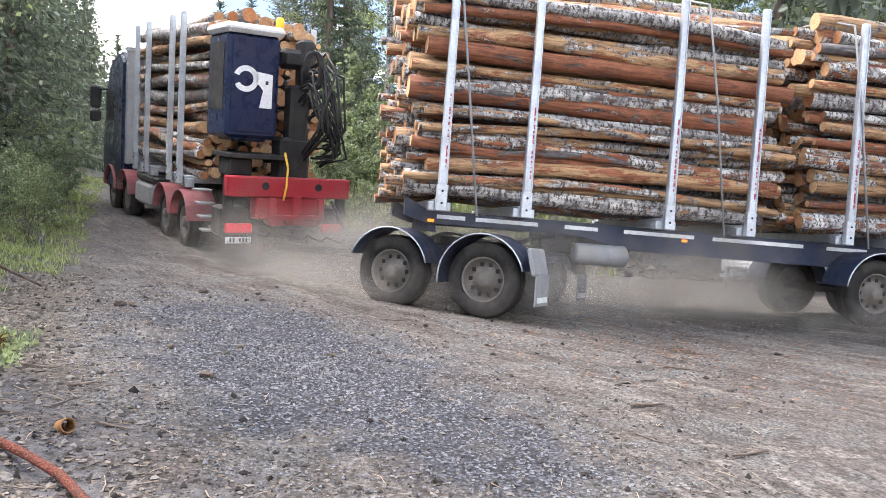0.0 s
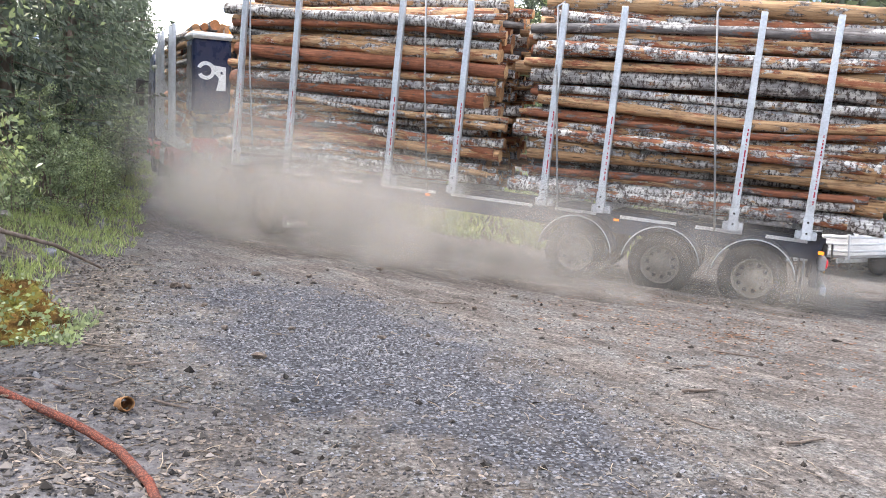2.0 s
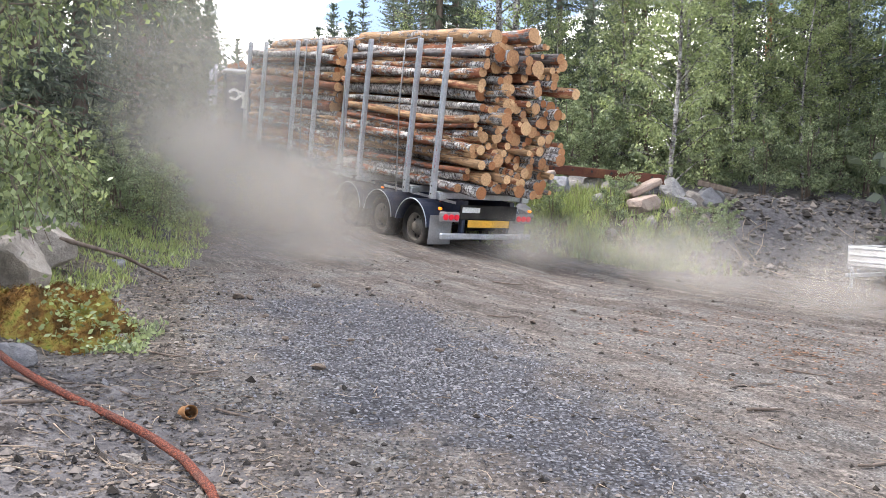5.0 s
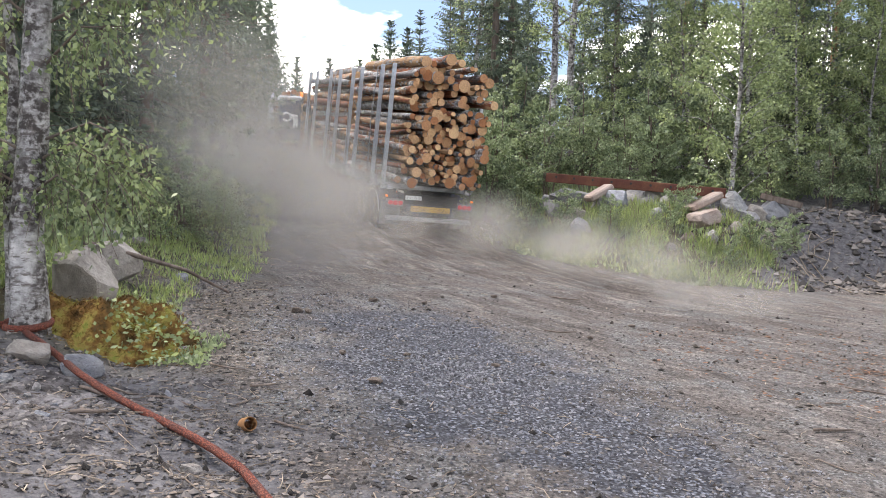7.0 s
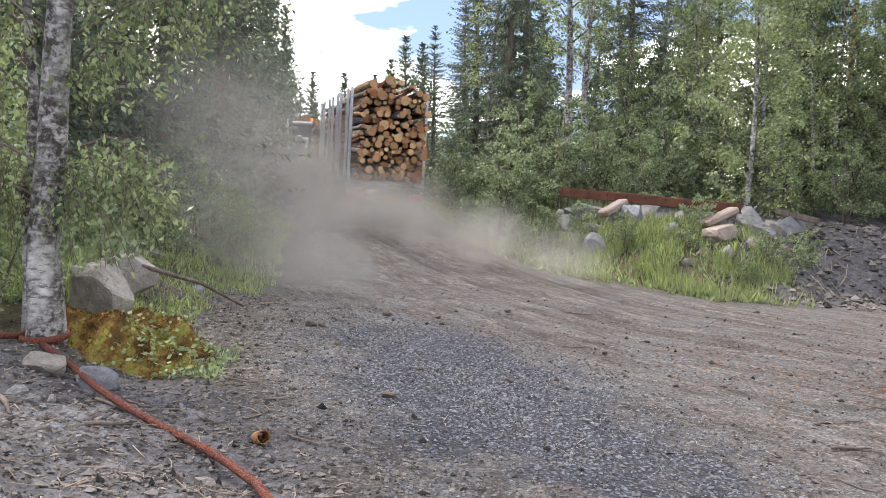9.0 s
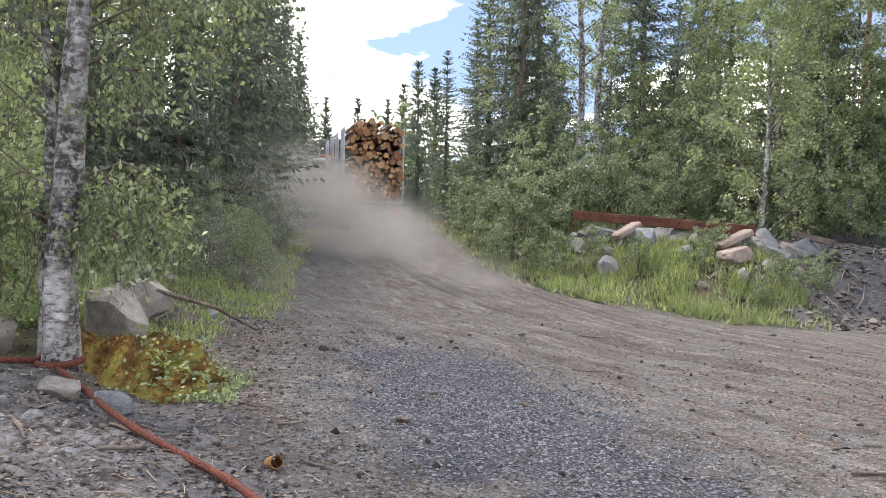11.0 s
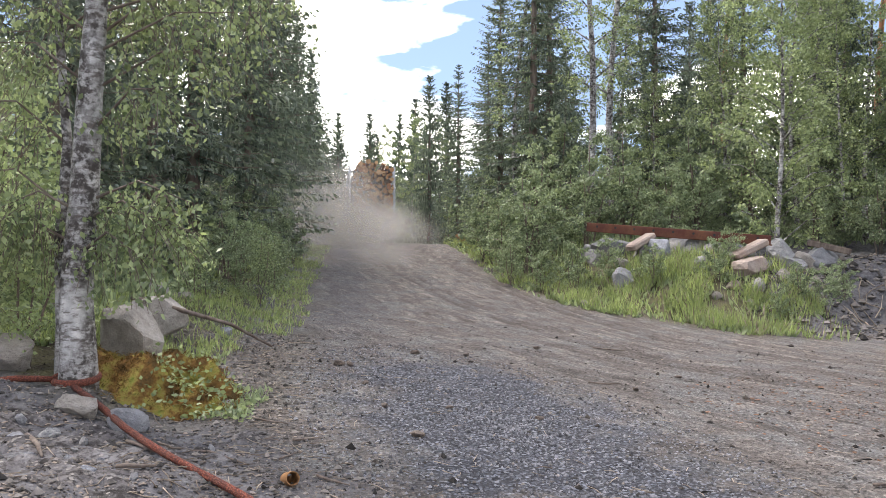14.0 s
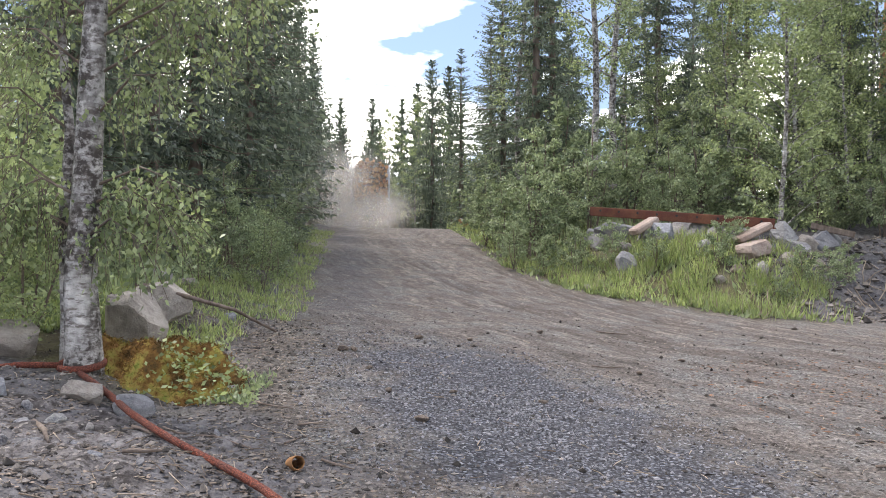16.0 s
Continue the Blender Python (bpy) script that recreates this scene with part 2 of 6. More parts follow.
M_GROUND, M_SOIL = ground_material(), loose_soil()
M_BIRCH, M_LOG, M_CUT = birch_bark(), log_bark(), cut_wood()
M_STONE = stone_material("granite", (0.20, 0.198, 0.205), (0.35, 0.338, 0.33))
M_SPRUCE_BARK = bark_material("spruce_bark", (0.10, 0.075, 0.06), (0.2, 0.16, 0.135))
M_PINE_BARK = bark_material("pine_bark", (0.23, 0.10, 0.05), (0.40, 0.20, 0.11))
M_NEEDLE = leafy("spruce_needles", (0.035, 0.048, 0.042), (0.25, 0.285, 0.225), 0.32)
M_LEAF = leafy("birch_leaves", (0.060, 0.085, 0.048), (0.50, 0.56, 0.31), 0.40, 0.38)
M_WILLOW = leafy("willow_leaves", (0.070, 0.095, 0.062), (0.47, 0.53, 0.34), 0.38, 0.42)
M_GRASS = leafy("grass_blades", (0.12, 0.16, 0.065), (0.52, 0.57, 0.27), 0.5)
M_MOSS = moss_material()
M_STEEL = paint("galvanised_steel", (0.55, 0.58, 0.63), (0.3, 0.28, 0.27), 0.35, 0.42, 0.75)
M_CHASSIS = paint("navy_chassis_paint", (0.022, 0.032, 0.065), (0.13, 0.11, 0.095), 0.45, 0.45)
M_NAVY = paint("navy_cab_paint", (0.010, 0.018, 0.055), (0.06, 0.055, 0.06), 0.25, 0.22)
M_RED = paint("red_crane_paint", (0.33, 0.022, 0.035), (0.2, 0.08, 0.07), 0.45, 0.4)
M_FENDER = paint("dusty_red_fender", (0.30, 0.09, 0.10), (0.32, 0.22, 0.2), 0.7, 0.5)
M_BLACK = paint("black_plastic", (0.018, 0.018, 0.02), (0.1, 0.09, 0.08), 0.4, 0.5)
M_TYRE = paint("tyre_rubber", (0.018, 0.017, 0.017), (0.085, 0.075, 0.068), 0.8, 0.85)
M_RIM = paint("dusty_rim", (0.17, 0.155, 0.14), (0.13, 0.11, 0.095), 0.8, 0.7, 0.2)
M_WHITE = paint("white_paint", (0.72, 0.72, 0.73), (0.35, 0.32, 0.3), 0.4, 0.4)
M_GREYFLAP = paint("grey_mudflap", (0.25, 0.255, 0.27), (0.3, 0.27, 0.25), 0.5, 0.6)
M_RUST = paint("rusty_steel", (0.10, 0.036, 0.026), (0.19, 0.085, 0.045), 0.8, 0.85)
M_STRAP = webbing()


# ---- builders ----
def part(name, bm, material, parent=None, label="", smooth=False):
    me = bpy.data.meshes.new(name)
    bm.to_mesh(me)
    bm.free()
    for mt in (material if isinstance(material, (list, tuple)) else [material]):
        me.materials.append(mt)
    if smooth:
        me.polygons.foreach_set("use_smooth", [True] * len(me.polygons))
    ob = new(name, me)
    ob.parent = parent
    return tagged(ob, label)


def mesh_part(name, verts, faces, material, parent=None, label="", smooth=False):
    me = bpy.data.meshes.new(name)
    me.from_pydata(verts, [], faces)
    me.materials.append(material)
    if smooth:
        me.polygons.foreach_set("use_smooth", [True] * len(me.polygons))
    ob = new(name, me)
    ob.parent = parent
    return tagged(ob, label)


def thing(name, label, category, group="", m=None):
    ob = new(name)
    ob.empty_display_size = 0.3
    if m is not None:
        ob.matrix_basis = m
    return tagged(ob, label, category, group)


def add_box(bm, centre, size, bevel=0.01, m=None):
    r = bmesh.ops.create_cube(bm, size=1.0)
    vs = r["verts"]
    bmesh.ops.scale(bm, vec=size, verts=vs)
    if bevel:
        es = list({e for v in vs for e in v.link_edges})
        bv = bmesh.ops.bevel(bm, geom=es, offset=min(bevel, min(size) * 0.4), segments=1, affect="EDGES")
        vs = list({v for f in bv["faces"] for v in f.verts} | {v for v in vs if v.is_valid})
    t = Matrix.Translation(centre) @ (m or Matrix())
    bmesh.ops.transform(bm, matrix=t, verts=vs)
    return vs


def box(centre, size, bevel=0.01, m=None):
    bm = bmesh.new()
    add_box(bm, centre, size, bevel, m)
    return bm


def boxes(*items):
    bm = bmesh.new()
    for it in items:
        add_box(bm, *it)
    return bm


def tube_data(path, radii, sides=8, cap=True):
    """Vertices and faces of a tube along points."""
    pts = [Vector(p) for p in path]
    vs, fs = [], []
    for i, p in enumerate(pts):
        d = (pts[min(i + 1, len(pts) - 1)] - pts[max(i - 1, 0)]).normalized()
        a = d.orthogonal().normalized() if i == 0 else (a - d * a.dot(d)).normalized()
        b = d.cross(a)
        r = radii[i] if isinstance(radii, (list, tuple)) else radii
        for k in range(sides):
            w = 2 * math.pi * k / sides
            vs.append(p + a * (r * math.cos(w)) + b * (r * math.sin(w)))
    for i in range(len(pts) - 1):
        for k in range(sides):
            k2 = (k + 1) % sides
            fs.append((i * sides + k, i * sides + k2, (i + 1) * sides + k2, (i + 1) * sides + k))
    if cap:
        fs.append(tuple(range(sides - 1, -1, -1)))
        fs.append(tuple(range((len(pts) - 1) * sides, len(pts) * sides)))
    return vs, fs


def tubes(name, items, material, parent=None, label="", sides=8, smooth=True):
    vs, fs = [], []
    for path, radii in items:
        v, f = tube_data(path, radii, sides)
        k = len(vs)
        vs += v
        fs += [tuple(i + k for i in q) for q in f]
    return mesh_part(name, vs, fs, material, parent, label, smooth)


def lathe_y(profile, sides=28):
    """A solid of revolution round the y axis from (radius, y) pairs."""
    bm = bmesh.new()
    rings = []
    for r, y in profile:
        if r < 1e-5:
            rings.append([bm.verts.new((0, y, 0))])
        else:
            rings.append([bm.verts.new((r * math.cos(2 * math.pi * k / sides), y, r * math.sin(2 * math.pi * k / sides))) for k in range(sides)])
    for a, b in zip(rings, rings[1:]):
        for k in range(sides):
            q = [a[k % len(a)], a[(k + 1) % len(a)], b[(k + 1) % len(b)], b[k % len(b)]]
            q = list(dict.fromkeys(q))
            if len(q) > 2:
                bm.faces.new(q)
    bmesh.ops.recalc_face_normals(bm, faces=bm.faces)
    return bm


# ---- ground ----
HEIGHTS = ((-30, -0.25), (0, 0.0), (5, 0.13), (11, 0.47), (15, 0.62), (20, 1.02), (25, 1.42), (30, 1.90), (38, 2.47), (46, 2.72), (60, 2.95), (80, 3.1), (140, 3.3))
BANK_FOOT = ((-2.2, 75), (-0.8, 60), (0.5, 46), (0.9, 36), (1.45, 29.5), (2.0, 23), (2.75, 19.7), (3.6, 18.1), (4.9, 16.9), (6.2, 16.2), (8.0, 16.0), (10.5, 17.5), (14, 17.7), (20, 17.2), (40, 17))


def rise(v):
    T = HEIGHTS
    if v <= T[0][0]:
        return T[0][1]
    for i in range(len(T) - 1):
        (a, p), (b, q) = T[i], T[i + 1]
        if v <= b:
            def slope(j):
                u, w = T[min(j + 1, len(T) - 1)], T[max(j - 1, 0)]
                return (u[1] - w[1]) / (u[0] - w[0])
            u, d = (v - a) / (b - a), b - a
            return (2 * u ** 3 - 3 * u * u + 1) * p + (u ** 3 - 2 * u * u + u) * d * slope(i) + (3 * u * u - 2 * u ** 3) * q + (u ** 3 - u * u) * d * slope(i + 1)
    return T[-1][1]


def ease(u):
    u = min(1.0, max(0.0, u))
    return u * u * (3 - 2 * u)


def road_left(y):
    if y > 7:
        return -1.02 - 0.112 * y
    return -1.8 + (7 - y) * 0.62


def past_foot(x, y):
    """Distance beyond the foot of the bank on the far side (negative on the road)."""
    best, sign = 1e9, 1
    for (ax, ay), (bx, by) in zip(BANK_FOOT, BANK_FOOT[1:]):
        dx, dy = bx - ax, by - ay
        u = min(1, max(0, ((x - ax) * dx + (y - ay) * dy) / (dx * dx + dy * dy)))
        d = math.hypot(x - ax - u * dx, y - ay - u * dy)
        if d < best - 1e-9:
            best, sign = d, 1 if dx * (y - ay) - dy * (x - ax) > 0 else -1
    return best * sign


def ground_z(x, y, fine=True):
    k = 0.075 - 0.055 * min(1, max(0, (y - 20) / 14))
    z = rise(y) - k * 14 * math.tanh(x / 14)
    z -= 0.10 * math.exp(-((x - 3.1) ** 2 + (y - 11.4) ** 2) / 1.9)      # a worn dip in the bend
    dl, dr = road_left(y) - x, past_foot(x, y)
    near = ease((y - 6.2) / 2.5)
    z += 0.30 * ease((dl - 0.2) / 1.6) * (0.4 + 0.6 * near) + 0.35 * ease((dl - 1.6) / 5)
    z += ((1.15 + 0.3 * ease((x - 8) / 4)) * ease((dr - 0.1) / 3.2) + 0.4 * ease((dr - 3) / 12)) * (0.35 + 0.65 * ease((42 - y) / 14))
    if fine:
        on = ease(1 - max(dl, dr) / 0.8) if max(dl, dr) > 0 else 1.0
        z += 0.035 * noise.noise((x * 0.9, y * 0.9, 3)) * on + 0.012 * noise.noise((x * 4, y * 4, 9))
        z += (1 - on) * (0.16 * noise.noise((x * 0.7, y * 0.7, 1)) + 0.07 * noise.noise((x * 2.6, y * 2.6, 5)) + 0.03 * noise.noise((x * 6.5, y * 6.5, 6)))
    return z


def spread(lo, hi, step, far, growth=1.16):
    a = list(np.arange(lo, hi + 1e-6, step))
    s, v = step, hi
    while v < far:
        s *= growth
        v += s
        a.append(v)
    s, v = step, lo
    while v > -far:
        s *= growth
        v -= s
        a.insert(0, v)
    return a


def build_ground():
    xs, ys = spread(-5.5, 10.5, 0.10, 420), spread(3.6, 22.5, 0.10, 420)
    vs, road, gravel, rut, bank, lane = [], [], [], [], [], []
    for y in ys:
        for x in xs:
            vs.append((x, y, ground_z(x, y)))
            dl, dr = road_left(y) - x, past_foot(x, y)
            w = 0.45 * noise.noise((x * 1.3, y * 1.3, 7)) + 0.25 * noise.noise((x * 4, y * 4, 2))
            road.append(ease(0.5 - (max(dl, dr) + w * 1.5) / 1.3))
            e = ((x - 0.62) * 0.9 + (y - 7.0) * 0.32) / 1.4
            f = ((y - 7.0) * 0.9 - (x - 0.62) * 0.32) / 3.6
            blot = noise.noise((x * 0.8, y * 0.8, 15)) * 0.5 + noise.noise((x * 2.7, y * 2.7, 16)) * 0.5
            gravel.append(min(0.9, ease((0.98 - math.hypot(e, f) + blot * 0.75) / 0.45) * 0.92 + 0.4 * ease((y - 9) / 6) * ease(1 - abs(dl + 0.9) / 1.1)))
            c = 0.4 - 0.16 * (max(-60, min(120, y)) - 20) + 3.4 * math.exp(-(max(2, y) - 11.5) / 4.5)
            k = math.sqrt(1 + (0.16 + 0.756 * math.exp(-(max(2, y) - 11.5) / 4.5)) ** 2)
            lane.append((x - c) / k if y > 5 else x)
            r = 0.0
            for off, deep in ((-2.0, 0.5), (-1.25, 1), (-0.9, 0.9), (0.1, 0.4), (0.85, 0.9), (1.2, 1), (1.9, 0.6), (2.6, 0.4)):
                r = max(r, deep * ease(1 - abs((x - c) / k - off + 0.1 * noise.noise((x * 0.4, y * 0.4, off))) / 0.17))
            r *= ease((y - 7.4) / 3) * ease(0.75 + 0.9 * noise.noise((x * 0.7, y * 0.7, 4)))
            rut.append(r)
            vs[-1] = (x, y, vs[-1][2] - 0.055 * r)
            bank.append(ease((x - 6.0 + w * 2) / 2.0) if dr > -1 else max(ease((7.3 - y + w * 1.6) / 1.2), 0.9 * ease((0.9 - abs(dl - 0.3) + w) / 0.8)))
    nx = len(xs)
    fs = [(j * nx + i, j * nx + i + 1, (j + 1) * nx + i + 1, (j + 1) * nx + i) for j in range(len(ys) - 1) for i in range(nx - 1)]
    ob = mesh_part("ground", vs, fs, M_GROUND, smooth=True)
    for nm, data in (("road", road), ("gravel", gravel), ("rut", rut), ("bank", bank), ("lane", lane)):
        ob.data.attributes.new(nm, "FLOAT", "POINT").data.foreach_set("value", data)
    return tagged(ob, "grey-brown gravel forest road and yard with grassy earth banks", "ground", kind="structure")


build_ground()


# ---- plants ----
def quads(name, P, A, B, material, parent=None, label="", fold=0.0):
    """Many small leaves: centre, half length and half width vectors (arrays n x 3), each a pointed four-sided leaf."""
    P, A, B = (np.asarray(v, float) for v in (P, A, B))
    n = len(P)
    N = np.cross(A, B)
    N /= np.maximum(np.linalg.norm(N, axis=1, keepdims=True), 1e-9)
    w = np.linalg.norm(B, axis=1, keepdims=True)
    V = np.stack([P - A, P + B - A * 0.15 + N * w * fold, P + A, P - B - A * 0.15 + N * w * fold], 1).reshape(-1, 3)
    me = bpy.data.meshes.new(name)
    me.vertices.add(4 * n)
    me.vertices.foreach_set("co", V.ravel())
    if fold:
        idx = (np.arange(n)[:, None] * 4 + np.array([0, 1, 2, 0, 2, 3])).ravel()
        me.loops.add(6 * n)
        me.polygons.add(2 * n)
        me.polygons.foreach_set("loop_start", np.arange(2 * n) * 3)
    else:
        idx = np.arange(4 * n)
        me.loops.add(4 * n)
        me.polygons.add(n)
        me.polygons.foreach_set("loop_start", np.arange(n) * 4)
    me.loops.foreach_set("vertex_index", idx)
    me.update(calc_edges=True)
    me.validate()
    me.materials.append(material)
    ob = new(name, me)
    ob.parent = parent
    return tagged(ob, label)


def unit(v):
    return v / np.maximum(np.linalg.norm(v, axis=-1, keepdims=True), 1e-9)


def spruce(rng, h, rmax, whorls, per, sprigs, base=0.06, fat=1.0, label="tall dark green spruce with drooping needle branches"):
    """A spruce: straight tapered trunk, whorls of drooping boughs, each hung with short needle sprays."""
    t = thing("spruce", label, "tree", "forest spruces")
    tubes("trunk", [([(0, 0, -0.4), (0.02, 0, h * 0.35), (0, 0.03, h * 0.7), (0, 0, h)], [h * 0.014, h * 0.010, h * 0.005, 0.01])], M_SPRUCE_BARK, t, sides=9)
    P, A, B = [], [], []
    boughs = []
    for i in range(whorls):
        f = (i + rng.random()) / whorls
        z = h * (base + (1 - base) * f ** 0.92)
        r0 = rmax * (1 - f) ** 0.75 * (0.75 + 0.25 * min(1, f * 9)) + 0.14
        for k in range(per):
            a = rng.random() * 2 * math.pi
            r = r0 * (0.65 + 0.5 * rng.random())
            d = np.array([math.cos(a), math.sin(a), 0])
            side = np.array([-d[1], d[0], 0])
            droop = 0.42 * (1 - f) ** 0.6 - 0.35 * f
            pts = []
            for j in range(sprigs):
                u = (j + 0.6) / sprigs
                p = d * r * u + np.array([0, 0, z - r * droop * (u ** 0.8) + 0.16 * r * u ** 3])
                pts.append(p)
                ln = ((0.10 if fat > 1 else 0.075) + (0.20 if fat > 1 else 0.12) * r * (1 - 0.55 * u)) * (0.7 + 0.6 * rng.random())
                for s in (-1, 1):
                    ax = side * s * 0.8 + d * 0.75 + np.array([0, 0, -0.3 - 0.3 * rng.random()]) + rng.normal(size=3) * 0.22
                    ax = ax / np.linalg.norm(ax) * ln * 0.5
                    P.append(p + ax)
                    A.append(ax)
                    B.append((d * 0.7 + rng.normal(size=3) * 0.55 + np.array([0, 0, 0.5])) * 0.034 * (0.6 + 0.4 * r) * fat)
                if fat > 1 or rng.random() < 0.7:
                    ax = np.array([0, 0, -1.0]) * ln * (0.85 if fat > 1 else 0.45) + rng.normal(size=3) * 0.03
                    P.append(p + ax)
                    A.append(ax)
                    B.append(side * 0.032 * (0.6 + 0.5 * r) * fat)
            if k % 4 == 0 and f < 0.75:
                boughs.append(([(0, 0, z), tuple(pts[len(pts) // 2]), tuple(pts[-1])], [0.02 * (1.2 - f), 0.012, 0.004]))
    tubes("bough_frame", boughs, M_SPRUCE_BARK, t, sides=3)
    quads("crown", P, A, B, M_NEEDLE, t)
    return t


def leaf_tree(rng, name, label, category, h, crown_r, low, leaves, leaf, bark, leaf_mat, limbs=16, lean=(0, 0), trunk_r=0.09, clump=0.33, group="", droop=0.5, trunks=1, fold=0.0):
    """A broad-leaved tree: bent tapered trunk, limbs that fork, and leaves in loose clumps along the twigs."""
    t = thing(name, label, category, group)
    wood, twigs = [], []
    for q in range(trunks):
        off = np.array([rng.normal() * 0.12, rng.normal() * 0.12, 0]) * (q > 0)
        lx, ly = lean[0] + rng.normal() * 0.02 + (q > 0) * rng.normal() * 0.12, lean[1] + (q > 0) * rng.normal() * 0.12
        hh = h * (1 - 0.25 * q * rng.random())
        axis = [off + np.array([lx * hh * u + 0.02 * h * math.sin(5 * u + q), ly * hh * u + 0.015 * h * math.sin(4 * u + 1), hh * u - 0.3 * (u == 0)]) for u in np.linspace(0, 1, 9)]
        wood.append(([tuple(p) for p in axis], [trunk_r * (1 - 0.9 * u) * (1.25 if u == 0 else 1) + 0.006 for u in np.linspace(0, 1, 9)]))
        for i in range(max(3, limbs // trunks)):
            u = low + (1 - low) * (i + rng.random()) / max(3, limbs // trunks)
            s = min(0.999, u) * 8
            b = axis[int(s)] * (1 - s % 1) + axis[min(8, int(s) + 1)] * (s % 1)
            a = i * 2.4 + rng.random()
            reach = crown_r * (1.05 - 0.75 * ((u - low) / (1 - low)) ** 1.6) * (0.65 + 0.5 * rng.random())
            d = np.array([math.cos(a), math.sin(a), 0.55 + 0.5 * u])
            mid, end = b + d * reach * 0.5, b + d * reach * np.array([1, 1, 0.62])
            wood.append(([tuple(b), tuple(mid), tuple(end)], [trunk_r * 0.3 * (1.2 - u), trunk_r * 0.16, 0.004]))
            for _ in range(7):
                v = 0.25 + 0.75 * rng.random()
                c = b * (1 - v) + end * v
                e = c + np.array([rng.normal() * 0.32, rng.normal() * 0.32, -droop * rng.random() + 0.1]) * reach * 0.6
                twigs.append((c, e))
    tubes("trunk", wood[:trunks], bark, t, sides=10)
    tubes("limb_frame", wood[trunks:], bark, t, sides=5)
    n = len(twigs)
    pick = rng.integers(0, n, leaves)
    C = np.array([x[0] for x in twigs])[pick]
    E = np.array([x[1] for x in twigs])[pick]
    v = rng.random((leaves, 1))
    P = C * (1 - v) + E * v + rng.normal(size=(leaves, 3)) * clump * crown_r * 0.28
    A = unit(rng.normal(size=(leaves, 3)) * np.array([1, 1, 0.7]) + np.array([0, 0, -0.6])) * leaf * (0.6 + 0.7 * rng.random((leaves, 1)))
    B = unit(np.cross(A, rng.normal(size=(leaves, 3)))) * np.linalg.norm(A, axis=1, keepdims=True) * 0.62
    quads("crown", P, A, B, leaf_mat, t, fold=fold)
    return t


def stand(ob, x, y, turn=0.0, size=1.0, sink=0.0):
    ob.matrix_basis = Matrix.LocRotScale((x, y, ground_z(x, y, False) - sink), Euler((0, 0, turn)), (size, size, size))
    return ob


def stand_copy(ob, x, y, turn, size=1.0, sink=0.0):
    c = copy_thing(ob, Matrix())
    return stand(c, x, y, turn, size, sink)


def forest():
    rng = np.random.default_rng(4)
    near = [spruce(rng, 15, 2.5, 58, 8, 12, 0.02, 0.66), spruce(rng, 12, 2.2, 50, 8, 12, 0.02, 0.66)]
    far = [spruce(rng, 14, 2.4, 46, 7, 6, 0.02, 1.15), spruce(rng, 11, 2.1, 40, 7, 6, 0.02, 1.15)]
    back = [spruce(rng, 14, 2.5, 48, 6, 4, 0.02, 2.4), spruce(rng, 11, 2.2, 42, 6, 4, 0.02, 2.4)]
    stand(back[0], -30, 97, 0.3)
    stand(back[1], 28, 98, 0.3)
    # left of the road
    stand(near[0], -6.0, 25.5, 0.3, 1.1)
    stand(near[1], -5.9, 19.5, 1.2, 1.15)
    for x, y, s in ((-7.4, 16.5, 1.1), (-8.8, 21, 1.2), (-6.5, 31, 1.15), (-9.0, 14, 1.0), (-7.9, 37, 1.1), (-10.8, 17.5, 1.25), (-5.5, 15.6, 0.62), (-6.3, 13.4, 0.8), (-5.3, 22.4, 0.7)):
        stand_copy(near[int(x * 7) % 2], x, y, x * 3 + y, s * (0.93 + 0.14 * rng.random()))
    # right of the road
    for k, (x, y, s) in enumerate(((1.0, 45, 0.66), (2.6, 35.5, 0.98), (3.6, 31.5, 1.0), (7.6, 29, 1.05), (5.2, 39, 1.15), (11.5, 31, 1.05), (2.4, 41, 0.70))):
        stand_copy(near[k % 2], x, y, x + y, s)
    stand(far[0], 15.5, 33, 0.4, 1.1)
    stand(far[1], 18, 29, 1.4, 1.1)
    old = spruce(rng, 16, 2.6, 36, 7, 13, 0.24, 0.7, "old spruce with a thick bare grey trunk on the bank")
    stand(old, 16.6, 22.6, 0.5)
    for x, y, s in ((21, 22.5, 0.9), (24, 25, 1.0), (13.2, 26.5, 0.85)):
        stand_copy(far[int(x) % 2], x, y, x, s)
    k = 0
    for i in range(30):
        side = 1 if i % 5 < 3 else -1
        y = 26 + 40 * rng.random()
        x = (5 + 26 * rng.random()) if side > 0 else (road_left(y) - 4 - 14 * rng.random())
        if side > 0 and x < 8 and y < 34:
            x += 9
        stand_copy(far[i % 2], x, y, rng.random() * 6, 0.75 + 0.5 * rng.random())
    for x, y, s in ((-10.5, 84, 1.0), (-7.6, 88, 1.05), (-6.2, 80, 0.8), (-4.2, 84, 1.0), (-2.4, 78, 1.0), (-12.5, 90, 0.9), (0.5, 70, 1.0), (-0.8, 60, 0.9), (-9.5, 60, 1.0), (-11, 70, 1.0), (-8.8, 50, 1.0), (-8.4, 44, 1.05)):
        stand_copy((back if y > 65 else far)[int(y) % 2], x, y, x, s)
    for i in range(34):
        stand_copy(back[i % 2], -27 + 1.6 * i + rng.normal() * 0.8, 92 + 9 * rng.random(), i, 0.55 + 0.5 * rng.random())
    # behind the camera and at the sides of the yard
    for i in range(17):
        a = radians(125 + 290 * i / 16 + rng.normal() * 3)
        r = 24 + 6 * rng.random()
        x, y = r * math.cos(a), r * math.sin(a) - 4
        stand_copy(back[i % 2], x, y, i, 0.9 + 0.3 * rng.random())


